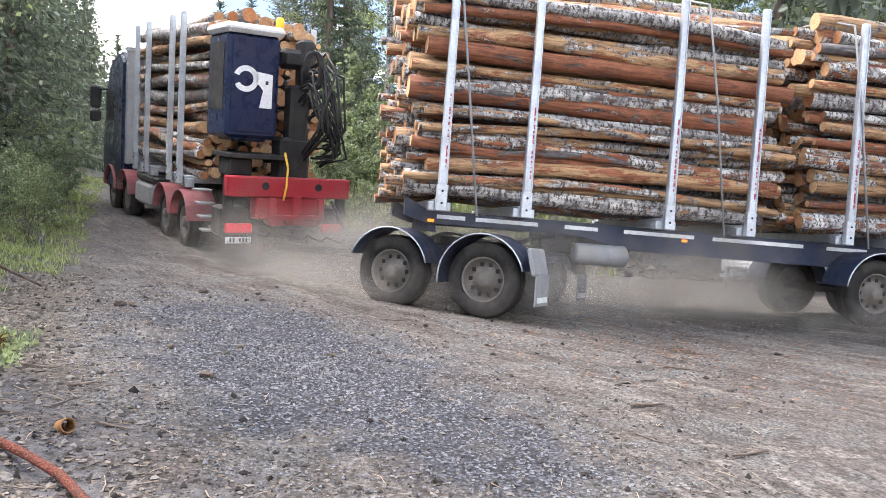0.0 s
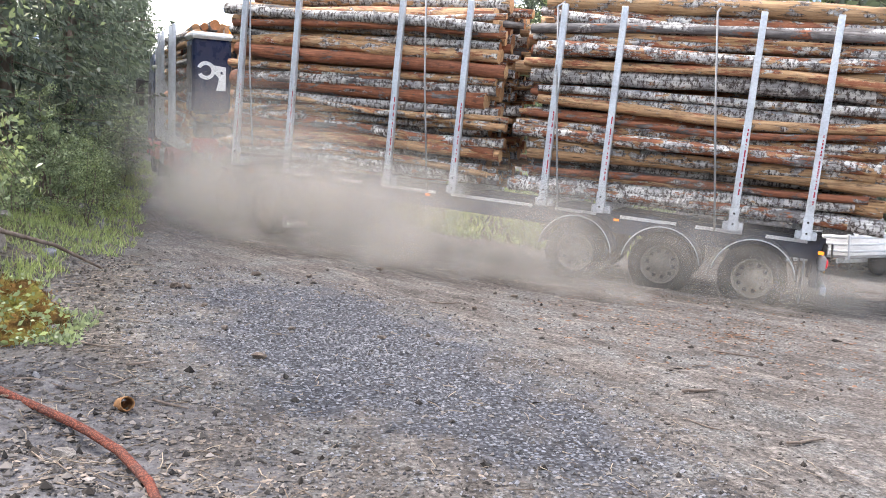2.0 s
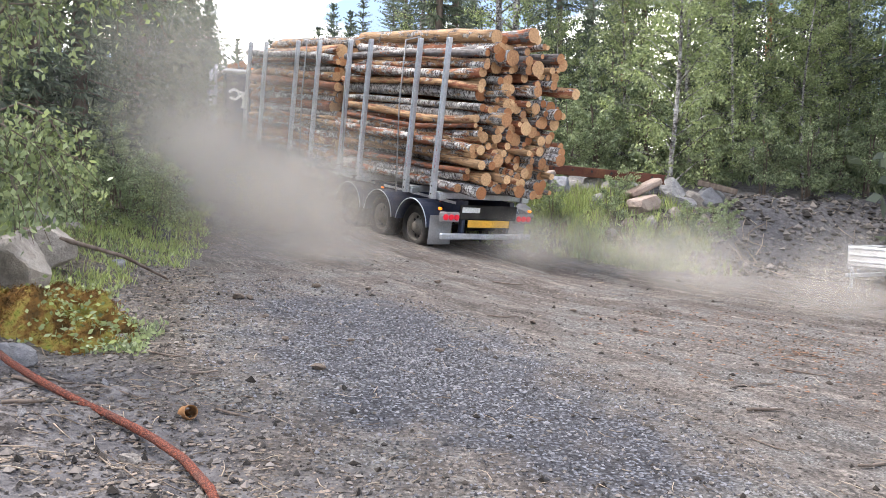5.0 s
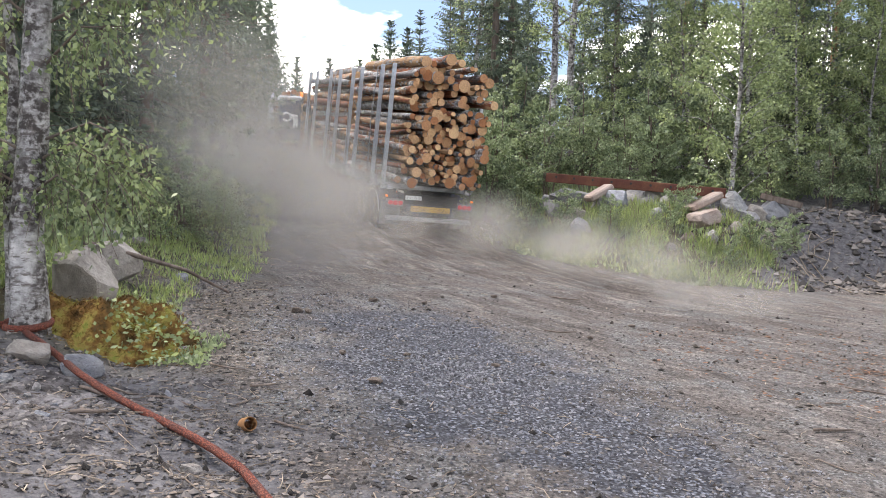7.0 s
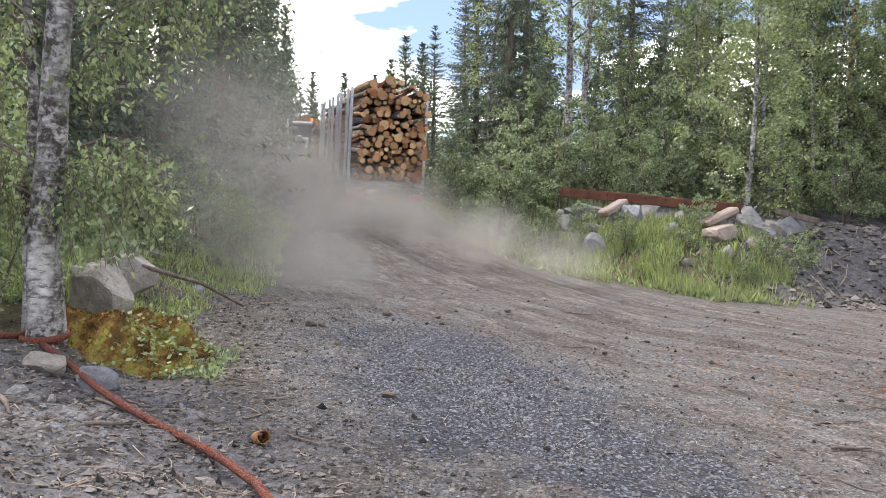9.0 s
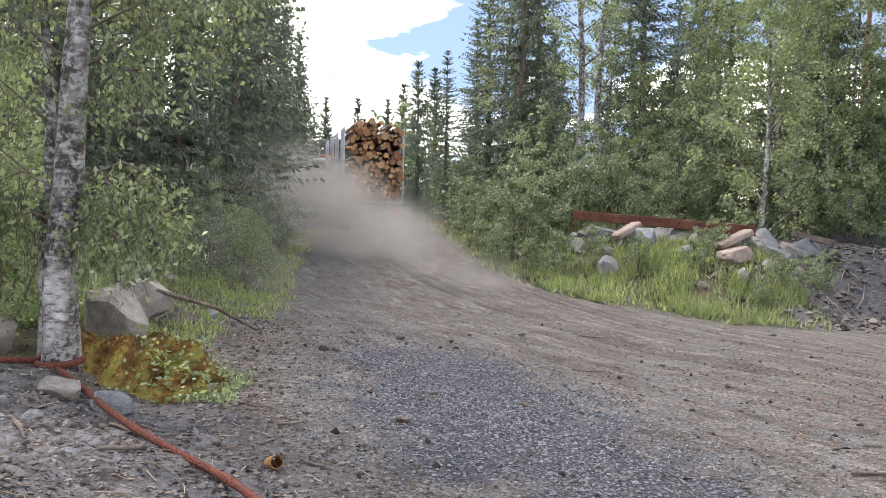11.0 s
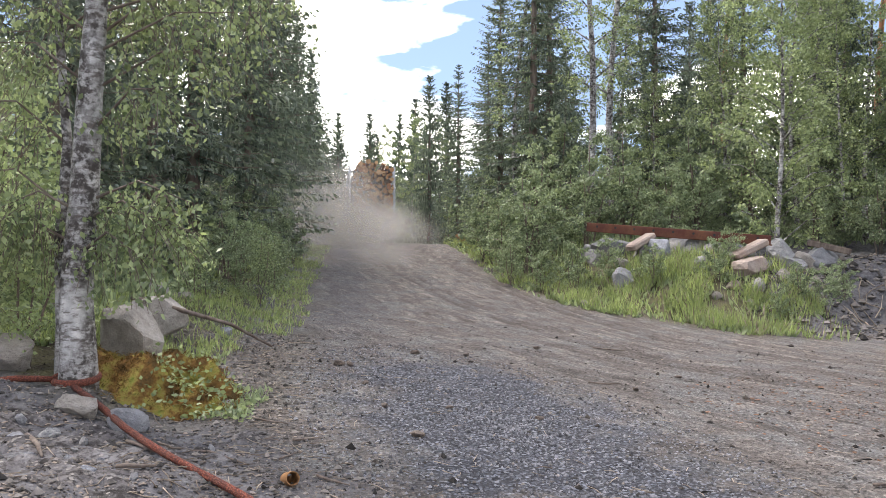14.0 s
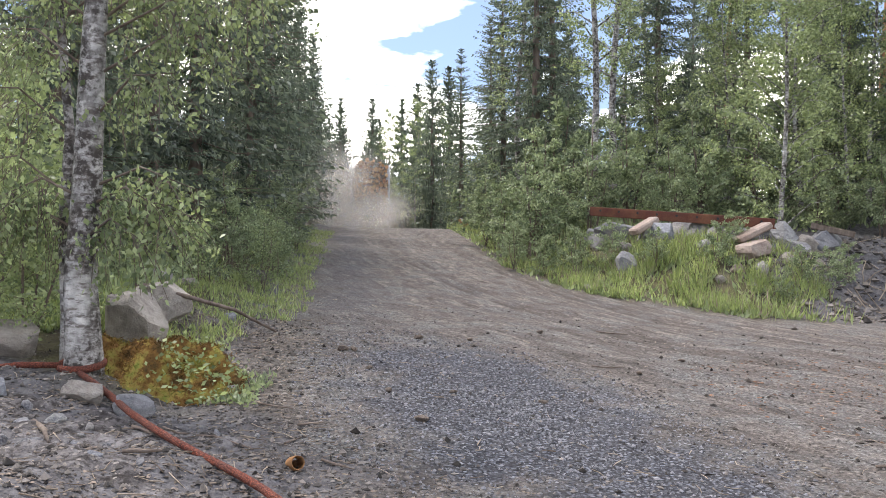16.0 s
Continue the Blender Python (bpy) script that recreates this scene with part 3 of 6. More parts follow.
def broadleaves():
    rng = np.random.default_rng(11)
    b = leaf_tree(rng, "young_birch", "young birch with pale trunk and fresh green leaves", "tree", 8.5, 2.1, 0.06, 10500, 0.046, M_BIRCH, M_LEAF, 40, trunk_r=0.07, group="young birches", clump=0.17)
    stand(b, 8.6, 20.8, 0.4)
    c = leaf_tree(rng, "young_birch", "slender young birch with fresh green leaves", "tree", 10, 2.0, 0.08, 9500, 0.048, M_BIRCH, M_LEAF, 38, trunk_r=0.07, group="young birches", clump=0.17)
    stand(c, 12.4, 23.5, 1.1)
    for x, y, s in ((10.8, 24.5, 1.0), (15, 25, 1.05), (17.5, 23.5, 0.95), (20.5, 27, 1.1), (13.6, 28, 1.1), (23, 24, 1.0), (9.2, 27, 0.9), (19, 33, 1.2), (26, 30, 1.2), (6.6, 25.5, 0.6), (-0.3, 66, 1.0), (-2.2, 70, 1.1), (-4.9, 76, 1.1), (11.5, 27.5, 1.05), (16.5, 28, 1.1), (22, 30, 1.1), (25, 27, 1.0), (28, 26, 1.0), (18.5, 26, 0.9), (7.2, 32, 1.1), (13.6, 22.8, 0.72), (15.4, 24.0, 0.8), (18.6, 22.2, 0.75), (20.6, 23.0, 0.85), (11.4, 23.2, 0.7)):
        stand_copy(b if int(x * 3) % 2 else c, x, y, x * 2, s)
    tall = leaf_tree(rng, "tall_birch", "tall bare-stemmed birch with thin crown", "tree", 15, 1.3, 0.3, 5000, 0.050, M_BIRCH, M_LEAF, 34, lean=(-0.03, 0), trunk_r=0.13, group="tall birches", clump=0.3)
    stand(tall, 4.75, 26, 0.2)
    stand_copy(tall, 5.75, 26.4, 2.2, 1.0)
    for x, y, a, k in ((3.2, 33, 2.9, 0.95), (10.4, 29, 1, 0.9), (13.2, 30, 2, 1.0), (16.2, 26.6, 3, 0.8), (19.6, 24.6, 4, 0.75), (22.5, 28, 5, 0.9), (8.1, 33, 6, 1.0), (11.8, 25.6, 1.5, 0.7), (-7.2, 22, 1, 0.9)):
        stand_copy(tall, x, y, a, k)
    pine = leaf_tree(rng, "pine", "tall pine with orange bark and a high crown", "tree", 18, 2.2, 0.6, 5000, 0.08, M_PINE_BARK, M_NEEDLE, 26, trunk_r=0.17, clump=0.5, group="pines")
    stand(pine, 16.4, 33.5, 0.4)
    stand_copy(pine, 19.2, 35, 1.4, 1.05)
    stand_copy(pine, 13.0, 36, 2.4, 1.0)
    w = leaf_tree(rng, "willow_bush", "dense grey-green willow bush on the roadside bank", "bush", 3.0, 1.35, 0.04, 6200, 0.043, M_SPRUCE_BARK, M_WILLOW, 34, trunk_r=0.03, group="roadside bushes", clump=0.16, droop=0.2, trunks=4)
    stand(w, 2.45, 23.2, 0)
    low = leaf_tree(rng, "willow_bush", "low grey-green willow bush at the forest edge", "bush", 3.0, 1.4, 0.04, 2200, 0.072, M_SPRUCE_BARK, M_WILLOW, 24, trunk_r=0.03, group="roadside bushes", clump=0.18, droop=0.2, trunks=3)
    stand(low, 1.5, 28.4, 0, 0.8)
    for x, y, s in ((3.1, 25.6, 1.15), (4.3, 23.6, 1.05), (5.4, 24.0, 1.1), (6.4, 23.0, 0.85), (1.9, 26.5, 0.9), (7.6, 24.5, 1.1), (10.4, 22.8, 0.8), (11.6, 21.6, 0.75), (14.5, 22.8, 0.9), (2.2, 31, 0.7), (1.9, 36, 0.8), (6.2, 18.5, 0.34), (7.7, 17.6, 0.3), (3.3, 20.4, 0.42), (5.0, 19.2, 0.3), (8.4, 17.8, 0.33), (2.6, 20.9, 0.35), (4.2, 20.3, 0.36), (6.9, 19.4, 0.3), (1.9, 22.0, 0.42), (7.1, 17.0, 0.22), (9.2, 18.6, 0.3),
                    (-4.5, 21.5, 0.65), (-3.9, 13.3, 0.3), (-3.55, 16.9, 0.4), (-5.6, 12.6, 0.7), (-5.5, 25, 0.55), (-6.2, 30, 0.7), (-6.9, 10.4, 1.0),
                    (12.8, 21.4, 0.75), (14.9, 21.7, 0.85), (17.4, 21.2, 0.8), (19.4, 21.6, 0.9), (9.5, 25, 1.3), (12.6, 26, 1.4), (15.6, 27, 1.5), (18.8, 25, 1.4), (21.5, 26, 1.5), (24.5, 23.5, 1.4), (8, 30, 1.6), (11, 33, 1.8), (14.5, 31, 1.7), (19, 29, 1.7), (23, 32, 1.8), (4.5, 30, 1.4), (2.6, 38, 1.5), (27, 29, 1.8),
                    (-4.3, 16.2, 0.62), (-4.6, 19.4, 0.6), (-5.1, 22.8, 0.5), (-5.5, 27.5, 0.6), (-6.4, 35, 0.9), (-5.0, 11.4, 0.55), (-3.7, 15.3, 0.35), (-3.9, 18.2, 0.4), (-4.2, 23.5, 0.45), (-8.5, 24, 1.4), (-7.6, 34, 1.3), (-7.2, 28, 1.0), (-8.6, 40, 1.4), (1.6, 54, 1.3), (2.4, 48, 1.4), (-9.8, 48, 1.5), (0.6, 66, 1.5), (-10.5, 58, 1.6), (-5, 82, 1.8), (-8, 80, 1.8), (-11, 78, 1.8), (-2.5, 80, 1.8), (-6.5, 86, 2.0), (-13, 84, 2.0), (0.5, 80, 2.0)):
        stand_copy(low if s < 0.46 or y > 28 else w, x, y, x * 5 + y, s)
    b2 = leaf_tree(rng, "leafy_sapling", "leafy birch sapling beside the boulders", "bush", 2.4, 1.0, 0.08, 2800, 0.036, M_SPRUCE_BARK, M_LEAF, 20, trunk_r=0.018, clump=0.45, droop=0.3, trunks=3, fold=0.25, group="saplings")
    stand(b2, -4.15, 7.2, 0)
    stand_copy(b2, -4.6, 8.6, 2, 1.1)
    stand_copy(b2, -3.75, 7.35, 4, 0.62)
    stand_copy(b2, -5.2, 9.8, 1, 1.2)
    stand_copy(b2, -3.6, 12.2, 1, 0.45)
    stand_copy(b2, -3.2, 14.6, 3, 0.5)
    stand_copy(b2, -3.7, 17.2, 5, 0.55)


def hanging_birch(name, label, x, y, stem, r0, limbs, leaves, seed):
    """A birch seen close: its stem given as offsets, limbs as (height, reach x, reach y, lift), with hanging leafy twigs."""
    rng = np.random.default_rng(seed)
    z = ground_z(x, y, False)
    t = thing(name, label, "tree", m=pose(x, y, z))
    n = len(stem)
    tubes("trunk", [([tuple(p) for p in stem], [r0 * (1.2 if i == 0 else 1 - 0.8 * i / n) for i in range(n)])], M_BIRCH, t, sides=14)
    L, T, P, A = [], [], [], []
    for h, rx, ry, lift in limbs:
        k = min(range(n), key=lambda i: abs(stem[i][2] - h))
        b = np.array([stem[k][0], stem[k][1], h])
        e = b + np.array([rx, ry, lift])
        mid = (b + e) / 2 + np.array([0, 0, 0.18])
        L.append(([tuple(b), tuple(mid), tuple(e)], [0.014, 0.008, 0.003]))
        for _ in range(26):
            u = 0.15 + 0.85 * rng.random()
            c = b * (1 - u) ** 2 + 2 * mid * u * (1 - u) + e * u * u
            d = np.array([rng.normal() * 0.16 + 0.12 * np.sign(rx), rng.normal() * 0.16, -0.12 - 0.42 * rng.random()])
            T.append(([tuple(c), tuple(c + d * 0.55 + np.array([0, 0, 0.04])), tuple(c + d)], [0.004, 0.003, 0.0015]))
            for _ in range(leaves):
                v = rng.random()
                P.append(c + d * v + rng.normal(size=3) * 0.055)
                A.append(rng.normal(size=3) * np.array([0.6, 0.6, 0.4]) + np.array([0, 0, -0.75]))
    tagged(tubes("limb_frame", L, M_SPRUCE_BARK, t, sides=6), kind="stuff")
    tagged(tubes("twig_frame", T, M_SPRUCE_BARK, t, sides=3), kind="stuff")
    A = unit(np.array(A)) * 0.029 * (0.6 + 0.7 * rng.random((len(A), 1)))
    B = unit(np.cross(A, rng.normal(size=A.shape))) * np.linalg.norm(A, axis=1, keepdims=True) * 0.6
    quads("crown", P, A, B, M_LEAF, t, fold=0.2)
    return t


def near_birches():
    big = [(0, 0, -0.3), (0.0, 0, 0.25), (-0.03, 0, 0.8), (0.02, 0.02, 1.6), (0.06, 0.0, 2.4), (0.11, 0, 3.2), (0.16, 0.03, 4.4), (0.2, 0, 6.0), (0.2, 0, 7.5)]
    limbs = [(2.1, 0.75, -0.2, 0.35), (2.45, 1.15, 0.1, 0.35), (2.75, 1.45, -0.2, 0.3), (2.9, 0.85, 0.4, 0.5), (3.1, 1.6, 0.2, 0.2), (3.3, 1.2, -0.5, 0.5), (3.5, 1.5, 0.3, 0.5), (2.5, -0.8, -0.2, 0.3), (2.9, -1.1, 0.2, 0.4),
             (3.3, -0.9, -0.3, 0.5), (3.7, 1.3, 0.0, 0.5), (3.9, -1.2, 0.1, 0.5), (4.2, 0.9, 0.5, 0.6), (4.2, 0.8, -0.6, 0.6), (4.7, -0.8, 0.4, 0.6), (5.2, 0.7, 0.0, 0.6), (5.9, -0.5, 0.2, 0.5), (6.6, 0.3, 0.0, 0.5), (1.55, 0.95, -0.2, -0.02), (1.4, 0.75, -0.35, -0.05), (1.3, 0.9, 0.0, 0.0), (1.12, 0.65, -0.4, 0.0), (1.45, -0.6, -0.3, 0.0), (1.2, -0.7, -0.1, 0.05)]
    hanging_birch("roadside_birch", "mottled white birch with drooping leafy twigs and a strap round it", -2.93, 6.68, big, 0.158, limbs, 17, 5)
    thin = [(0, 0, -0.3), (0.0, 0, 0.5), (-0.03, 0, 1.2), (0.02, 0, 2.0), (-0.08, 0, 3.2), (-0.12, 0, 5.0), (-0.15, 0, 6.2)]
    hanging_birch("leaning_birch", "thin grey birch stem beside the larger birch", -3.12, 6.80, thin, 0.06, [(2.0, -0.7, -0.3, 0.3), (2.5, -0.8, 0.2, 0.3), (2.9, 0.6, 0.3, 0.3), (3.4, -0.7, 0, 0.4), (4.0, 0.6, 0.2, 0.4), (4.8, -0.5, 0.2, 0.4), (1.5, -0.6, -0.3, 0.2), (1.2, -0.75, -0.1, 0.15)], 8, 6)


# ---- logs ----
def log_mesh(rng, length, r, sides=10, rings=13):
    bm = bmesh.new()
    bend = rng.normal(size=2) * 0.065
    kink, ks = rng.normal(size=2) * 0.028, 4 + 5 * rng.random()
    ph = rng.random() * 6
    taper = 0.85 + 0.3 * rng.random()
    loops = []
    for i in range(rings):
        u = i / (rings - 1)
        x = (u - 0.5) * length
        oy, oz = (bend[0] * math.sin(math.pi * u) + kink[0] * math.sin(ks * u + ph)), (bend[1] * math.sin(math.pi * u) + kink[1] * math.cos(ks * u + ph))
        rr = r * (1 + (taper - 1) * (u - 0.5)) * (1 + 0.07 * rng.normal())
        loops.append([bm.verts.new((x, oy + rr * math.cos(2 * math.pi * k / sides), oz + rr * (1 + 0.04 * math.sin(3 * k + ph)) * math.sin(2 * math.pi * k / sides))) for k in range(sides)])
    for a, b in zip(loops, loops[1:]):
        for k in range(sides):
            f = bm.faces.new((a[k], b[k], b[(k + 1) % sides], a[(k + 1) % sides]))
            f.smooth = True
    for lp, flip in ((loops[0], False), (loops[-1], True)):
        f = bm.faces.new(lp[::-1] if flip else lp)
        f.material_index = 1
    bmesh.ops.recalc_face_normals(bm, faces=bm.faces)
    me = bpy.data.meshes.new("log")
    bm.to_mesh(me)
    bm.free()
    me.materials.append(M_LOG)
    me.materials.append(M_CUT)
    return me


def log_load(label, x_mid, length, z0, z1, seed, half=1.14, ragged=0.12):
    rng = np.random.default_rng(seed)
    load = thing("log_load", label, "log stack", "log loads")
    pool = [(r, log_mesh(rng, length * (0.96 + 0.08 * rng.random()), r, 12)) for r in (0.05, 0.056, 0.062, 0.066, 0.07, 0.075, 0.08, 0.085, 0.09, 0.095, 0.10, 0.105, 0.11, 0.11, 0.12, 0.13, 0.145)]
    z = z0
    while z < z1:
        y = -half + rng.random() * 0.05
        step = 0.0
        crown = max(0.0, (z - (z1 - 0.35)) / 0.35) * 0.45
        while True:
            r, me = pool[rng.integers(0, len(pool))]
            if y + 2 * r > half:
                break
            if abs(y + r) < half - crown and (rng.random() > 0.09 or abs(y + r) > half - 0.3):
                ob = new("log", me)
                ob.parent = load
                out = 0.11 * rng.normal() + (ragged * rng.normal() if rng.random() < 0.3 else 0)
                tip = rng.normal() * 0.016
                ob.matrix_basis = Matrix.LocRotScale((x_mid + out, y + r, z + r + rng.random() * 0.05), Euler((rng.random() * 6.28, tip, rng.normal() * 0.006 + (math.pi if rng.random() < 0.5 else 0))), None)
            y += 2 * r * 1.02
            step += r
        z += 0.186 + 0.014 * rng.normal()
    return load


forest()
broadleaves()
near_birches()


# ---- vehicles ----
def wheel(parent, x, y, label="", side=1, r=0.5):
    """A truck wheel on the y axis; side +1: its outer face looks to +y."""
    w = thing("wheel", label or "dusty truck wheel with steel rim", "")
    del w["label"]
    w.parent = parent
    w.location = (x, y, r)
    s = side
    part("tyre", lathe_y([(0.30, -0.15 * s), (0.40, -0.165 * s), (0.475, -0.15 * s), (0.5, -0.12 * s), (0.5, -0.03 * s), (0.488, -0.02 * s), (0.488, 0.02 * s), (0.5, 0.03 * s), (0.5, 0.12 * s), (0.475, 0.15 * s), (0.40, 0.165 * s), (0.30, 0.15 * s), (0.29, 0.0), (0.30, -0.15 * s)], 32), M_TYRE, w, smooth=True)
    part("rim", lathe_y([(0.30, 0.145 * s), (0.285, 0.15 * s), (0.27, 0.12 * s), (0.25, 0.03 * s), (0.17, 0.05 * s), (0.15, 0.09 * s), (0.10, 0.10 * s), (0.095, 0.16 * s), (0.07, 0.175 * s), (0.0, 0.178 * s)], 24), M_RIM, w, smooth=True)
    for k in range(10):
        a = 2 * math.pi * k / 10
        part("rim_opening", box((0.205 * math.cos(a), 0.055 * s, 0.205 * math.sin(a)), (0.055, 0.012, 0.055), 0.01), M_BLACK, w)
    return w


def fender(parent, x, y, r=0.6, width=0.56, mat=None, rim=True, a0=8, a1=172, r_w=0.5):
    bm = bmesh.new()
    n = 18
    prev = None
    for i in range(n + 1):
        a = radians(a0 + (a1 - a0) * i / n)
        c, s = math.cos(a), math.sin(a)
        q = [bm.verts.new((x + rr * c, yy, r_w + rr * s)) for rr, yy in ((r, y - width / 2), (r, y + width / 2), (r + 0.022, y + width / 2), (r + 0.022, y - width / 2))]
        if prev:
            for k in range(4):
                bm.faces.new((prev[k], q[k], q[(k + 1) % 4], prev[(k + 1) % 4]))
        prev = q
    bmesh.ops.recalc_face_normals(bm, faces=bm.faces)
    f = part("fender", bm, mat or M_CHASSIS, parent, smooth=False)
    if rim:
        s = 1 if y > 0 else -1
        pts = [(x + (r + 0.012) * math.cos(radians(a0 + (a1 - a0) * i / n)), y + s * (width / 2 + 0.012), r_w + (r + 0.012) * math.sin(radians(a0 + (a1 - a0) * i / n))) for i in range(n + 1)]
        tubes("edge_strip", [(pts, 0.010)], M_STEEL, f, "pale edge strip", sides=6)
    return f


def glow(name, c, strength):
    m = Mat(name, 0.3)
    m.color(c)
    m.b.inputs["Emission Color"].default_value = (*c, 1)
    m.b.inputs["Emission Strength"].default_value = strength
    return m.m


M_TAIL = glow("tail_lamp", (0.45, 0.015, 0.03), 0.3)
M_AMBER = glow("amber_lamp", (0.9, 0.22, 0.02), 0.7)
M_PALE = paint("reflective_white", (0.75, 0.76, 0.78), (0.4, 0.37, 0.35), 0.3, 0.4)
M_YELLOW = paint("yellow_board", (0.75, 0.42, 0.05), (0.3, 0.2, 0.1), 0.4, 0.5)

def dashes():
    m = Mat("red_dashes", 0.5)
    return m.color(m.mix(m.ramp(m.noise(30, 2, (0.2, 0.2, 1)), (0.47, 0.0), (0.5, 1.0)), (0.5, 0.5, 0.52), (0.35, 0.03, 0.05))).m


M_DASH = dashes()
POSTS = (9.37, 8.22, 6.16, 4.92, 3.33, 2.39, 0.38, -0.64)


def stake(parent, x, y, z0=1.22, z1=4.38, lean=0.0, mat=None, wide=0.105, red=True):
    """A load stake: wide foot plate with bolts and a tapered ribbed upright."""
    bm = bmesh.new()
    s = 1 if y > 0 else -1
    for za, zb, w, d in ((z0 - 0.04, z0 + 0.30, wide * 1.2, 0.09), (z0 + 0.28, z1, wide, 0.075)):
        add_box(bm, (x, y, (za + zb) / 2), (w, d, zb - za), 0.008)
    for e in (-1, 1):
        add_box(bm, (x + e * wide * 0.42, y + s * 0.045, (z0 + z1) / 2 + 0.15), (wide * 0.16, 0.022, z1 - z0 - 0.32), 0.004)
    for v in bm.verts:
        u = (v.co.z - z0) / (z1 - z0)
        v.co.x = x + (v.co.x - x) * (1.12 - 0.25 * max(0, u))
    post = part("stake", bm, mat or M_STEEL, parent)
    bm = bmesh.new()
    for k in range(2):
        add_box(bm, (x, y + s * 0.052, z0 + 0.06 + 0.16 * k), (0.03, 0.02, 0.03), 0.008)
    part("bolt", bm, M_BLACK, post)
    if red:
        bm = box((x - wide * 0.18, y + s * 0.038, z0 + 0.98), (0.02, 0.006, 1.0), 0)
        part("red_strip", bm, M_DASH, post, "row of red printed marks")
    return post


def build_trailer():
    t = thing("timber_trailer", "navy five-axle timber trailer with galvanised load stakes, wheels in dust", "trailer")
    for s in (-1, 1):
        bm = bmesh.new()
        prof = [(-0.95, 0.86, 1.2), (3.2, 0.84, 1.2), (6.4, 0.86, 1.2), (7.3, 1.02, 1.2), (9.42, 1.02, 1.2), (9.75, 1.12, 1.36)]
        rows = []
        for x, za, zb in prof:
            rows.append([bm.verts.new((x, s * (0.62 + dy), z)) for dy, z in ((-0.06, za), (0.06, za), (0.06, zb), (-0.06, zb))])
        for a, b in zip(rows, rows[1:]):
            for k in range(4):
                bm.faces.new((a[k], b[k], b[(k + 1) % 4], a[(k + 1) % 4]))
        bm.faces.new(rows[0])
        bm.faces.new(rows[-1][::-1])
        bmesh.ops.recalc_face_normals(bm, faces=bm.faces)
        beam = part("chassis_beam", bm, M_CHASSIS, t)
        for x, ln in ((9.1, 0.4), (8.3, 0.9), (7.2, 0.5), (6.0, 1.1), (4.4, 1.5), (2.9, 0.7), (1.7, 0.9), (0.6, 0.7), (-0.4, 0.6)):
            part("reflector_strip", box((x, s * 0.686, 1.12), (ln, 0.008, 0.055), 0), M_PALE, beam, "white reflective strip")
        for x in (9.38, 5.6, 2.2, -0.1):
            part("side_marker", box((x, s * 0.69, 1.06), (0.09, 0.02, 0.04), 0.006), M_AMBER, beam, "lit amber side marker")
    for x in (9.35, 7.5, 5.5, 3.2, 1.4, -0.85):
        part("crossmember", box((x, 0, 1.0), (0.14, 1.2, 0.18)), M_CHASSIS, t)
    for x in POSTS:
        b = part("bolster", boxes(((x, 0, 1.27), (0.17, 2.36, 0.13)), ((x, 1.1, 1.24), (0.3, 0.16, 0.12)), ((x, -1.1, 1.24), (0.3, 0.16, 0.12))), M_STEEL, t)
        for s in (-1, 1):
            stake(b, x, s * 1.25)
    # rear axles
    for x in (0, 1.36, 2.72):
        part("axle", box((x, 0, 0.5), (0.13, 2.0, 0.13), 0.03), M_BLACK, t)
        for s in (-1, 1):
            fender(t, x, s * 1.0, 0.585)
    for s in (-1, 1):
        part("mudflap", box((-0.68, s * 1.0, 0.55), (0.02, 0.56, 0.6), 0.004), M_GREYFLAP, t)
        part("lamp_housing", box((-0.92, s * 0.98, 0.86), (0.1, 0.46, 0.2), 0.02), M_GREYFLAP, t)
        for k in (0.86, 1.0, 1.14):
            part("tail_lamp", lathe_y([(0.062, 0.0), (0.062, 0.02), (0.04, 0.03), (0, 0.03)], 14), M_TAIL, t, "round red tail lamp").matrix_basis = pose(-0.97, s * k * 0.97, 0.86, 0, 0, 90)
        part("corner_lamp", box((-0.88, s * 1.2, 1.02), (0.08, 0.06, 0.05), 0.01), M_AMBER, t, "lit amber corner lamp")
    part("rear_panel", box((-0.95, 0, 0.97), (0.07, 1.5, 0.3), 0.015), M_BLACK, t)
    part("warning_board", box((-1.0, 0, 0.74), (0.02, 1.1, 0.15), 0.004), M_YELLOW, t, "yellow and red rear warning board")
    part("number_plate", boxes(((-1.0, 0.5, 1.02), (0.02, 0.45, 0.11), 0.004)), M_PALE, t)
    part("bumper", box((-0.98, 0, 0.47), (0.1, 2.4, 0.12), 0.02), M_STEEL, t, "grey under-run bumper")
    for s in (-1, 1):
        part("bumper_arm", box((-0.86, s * 0.6, 0.68), (0.12, 0.09, 0.5), 0.01), M_CHASSIS, t)
        for x in (8.9, 5.35, 3.05, 0.62):
            tubes("tie_down_strap", [([(x, s * 1.33, 1.15), (x + 0.25, s * 1.31, 3.0), (x + 0.42, s * 1.2, 4.35), (x + 0.42, s * 0.6, 4.56), (x + 0.42, 0, 4.62)], 0.017)], M_GREYFLAP, t, "grey webbing strap over the logs", sides=5)
    part("air_tank", lathe_y([(0, -0.4), (0.1, -0.4), (0.155, -0.36), (0.155, 0.36), (0.1, 0.4), (0, 0.4)], 18), M_GREYFLAP, t, "grey air tank", True).matrix_basis = pose(6.9, 0.7, 0.76, 0, 0, 90)
    part("valve_box", box((7.55, 0.45, 0.85), (0.5, 0.4, 0.22), 0.03), M_BLACK, t)
    # turning front bogie
    d = new("bogie")
    d.parent = t
    part("turntable", lathe_y([(0, -0.05), (0.55, -0.05), (0.55, 0.05), (0, 0.05)], 24), M_BLACK, d).matrix_basis = pose(0, 0, 0.98, 90)
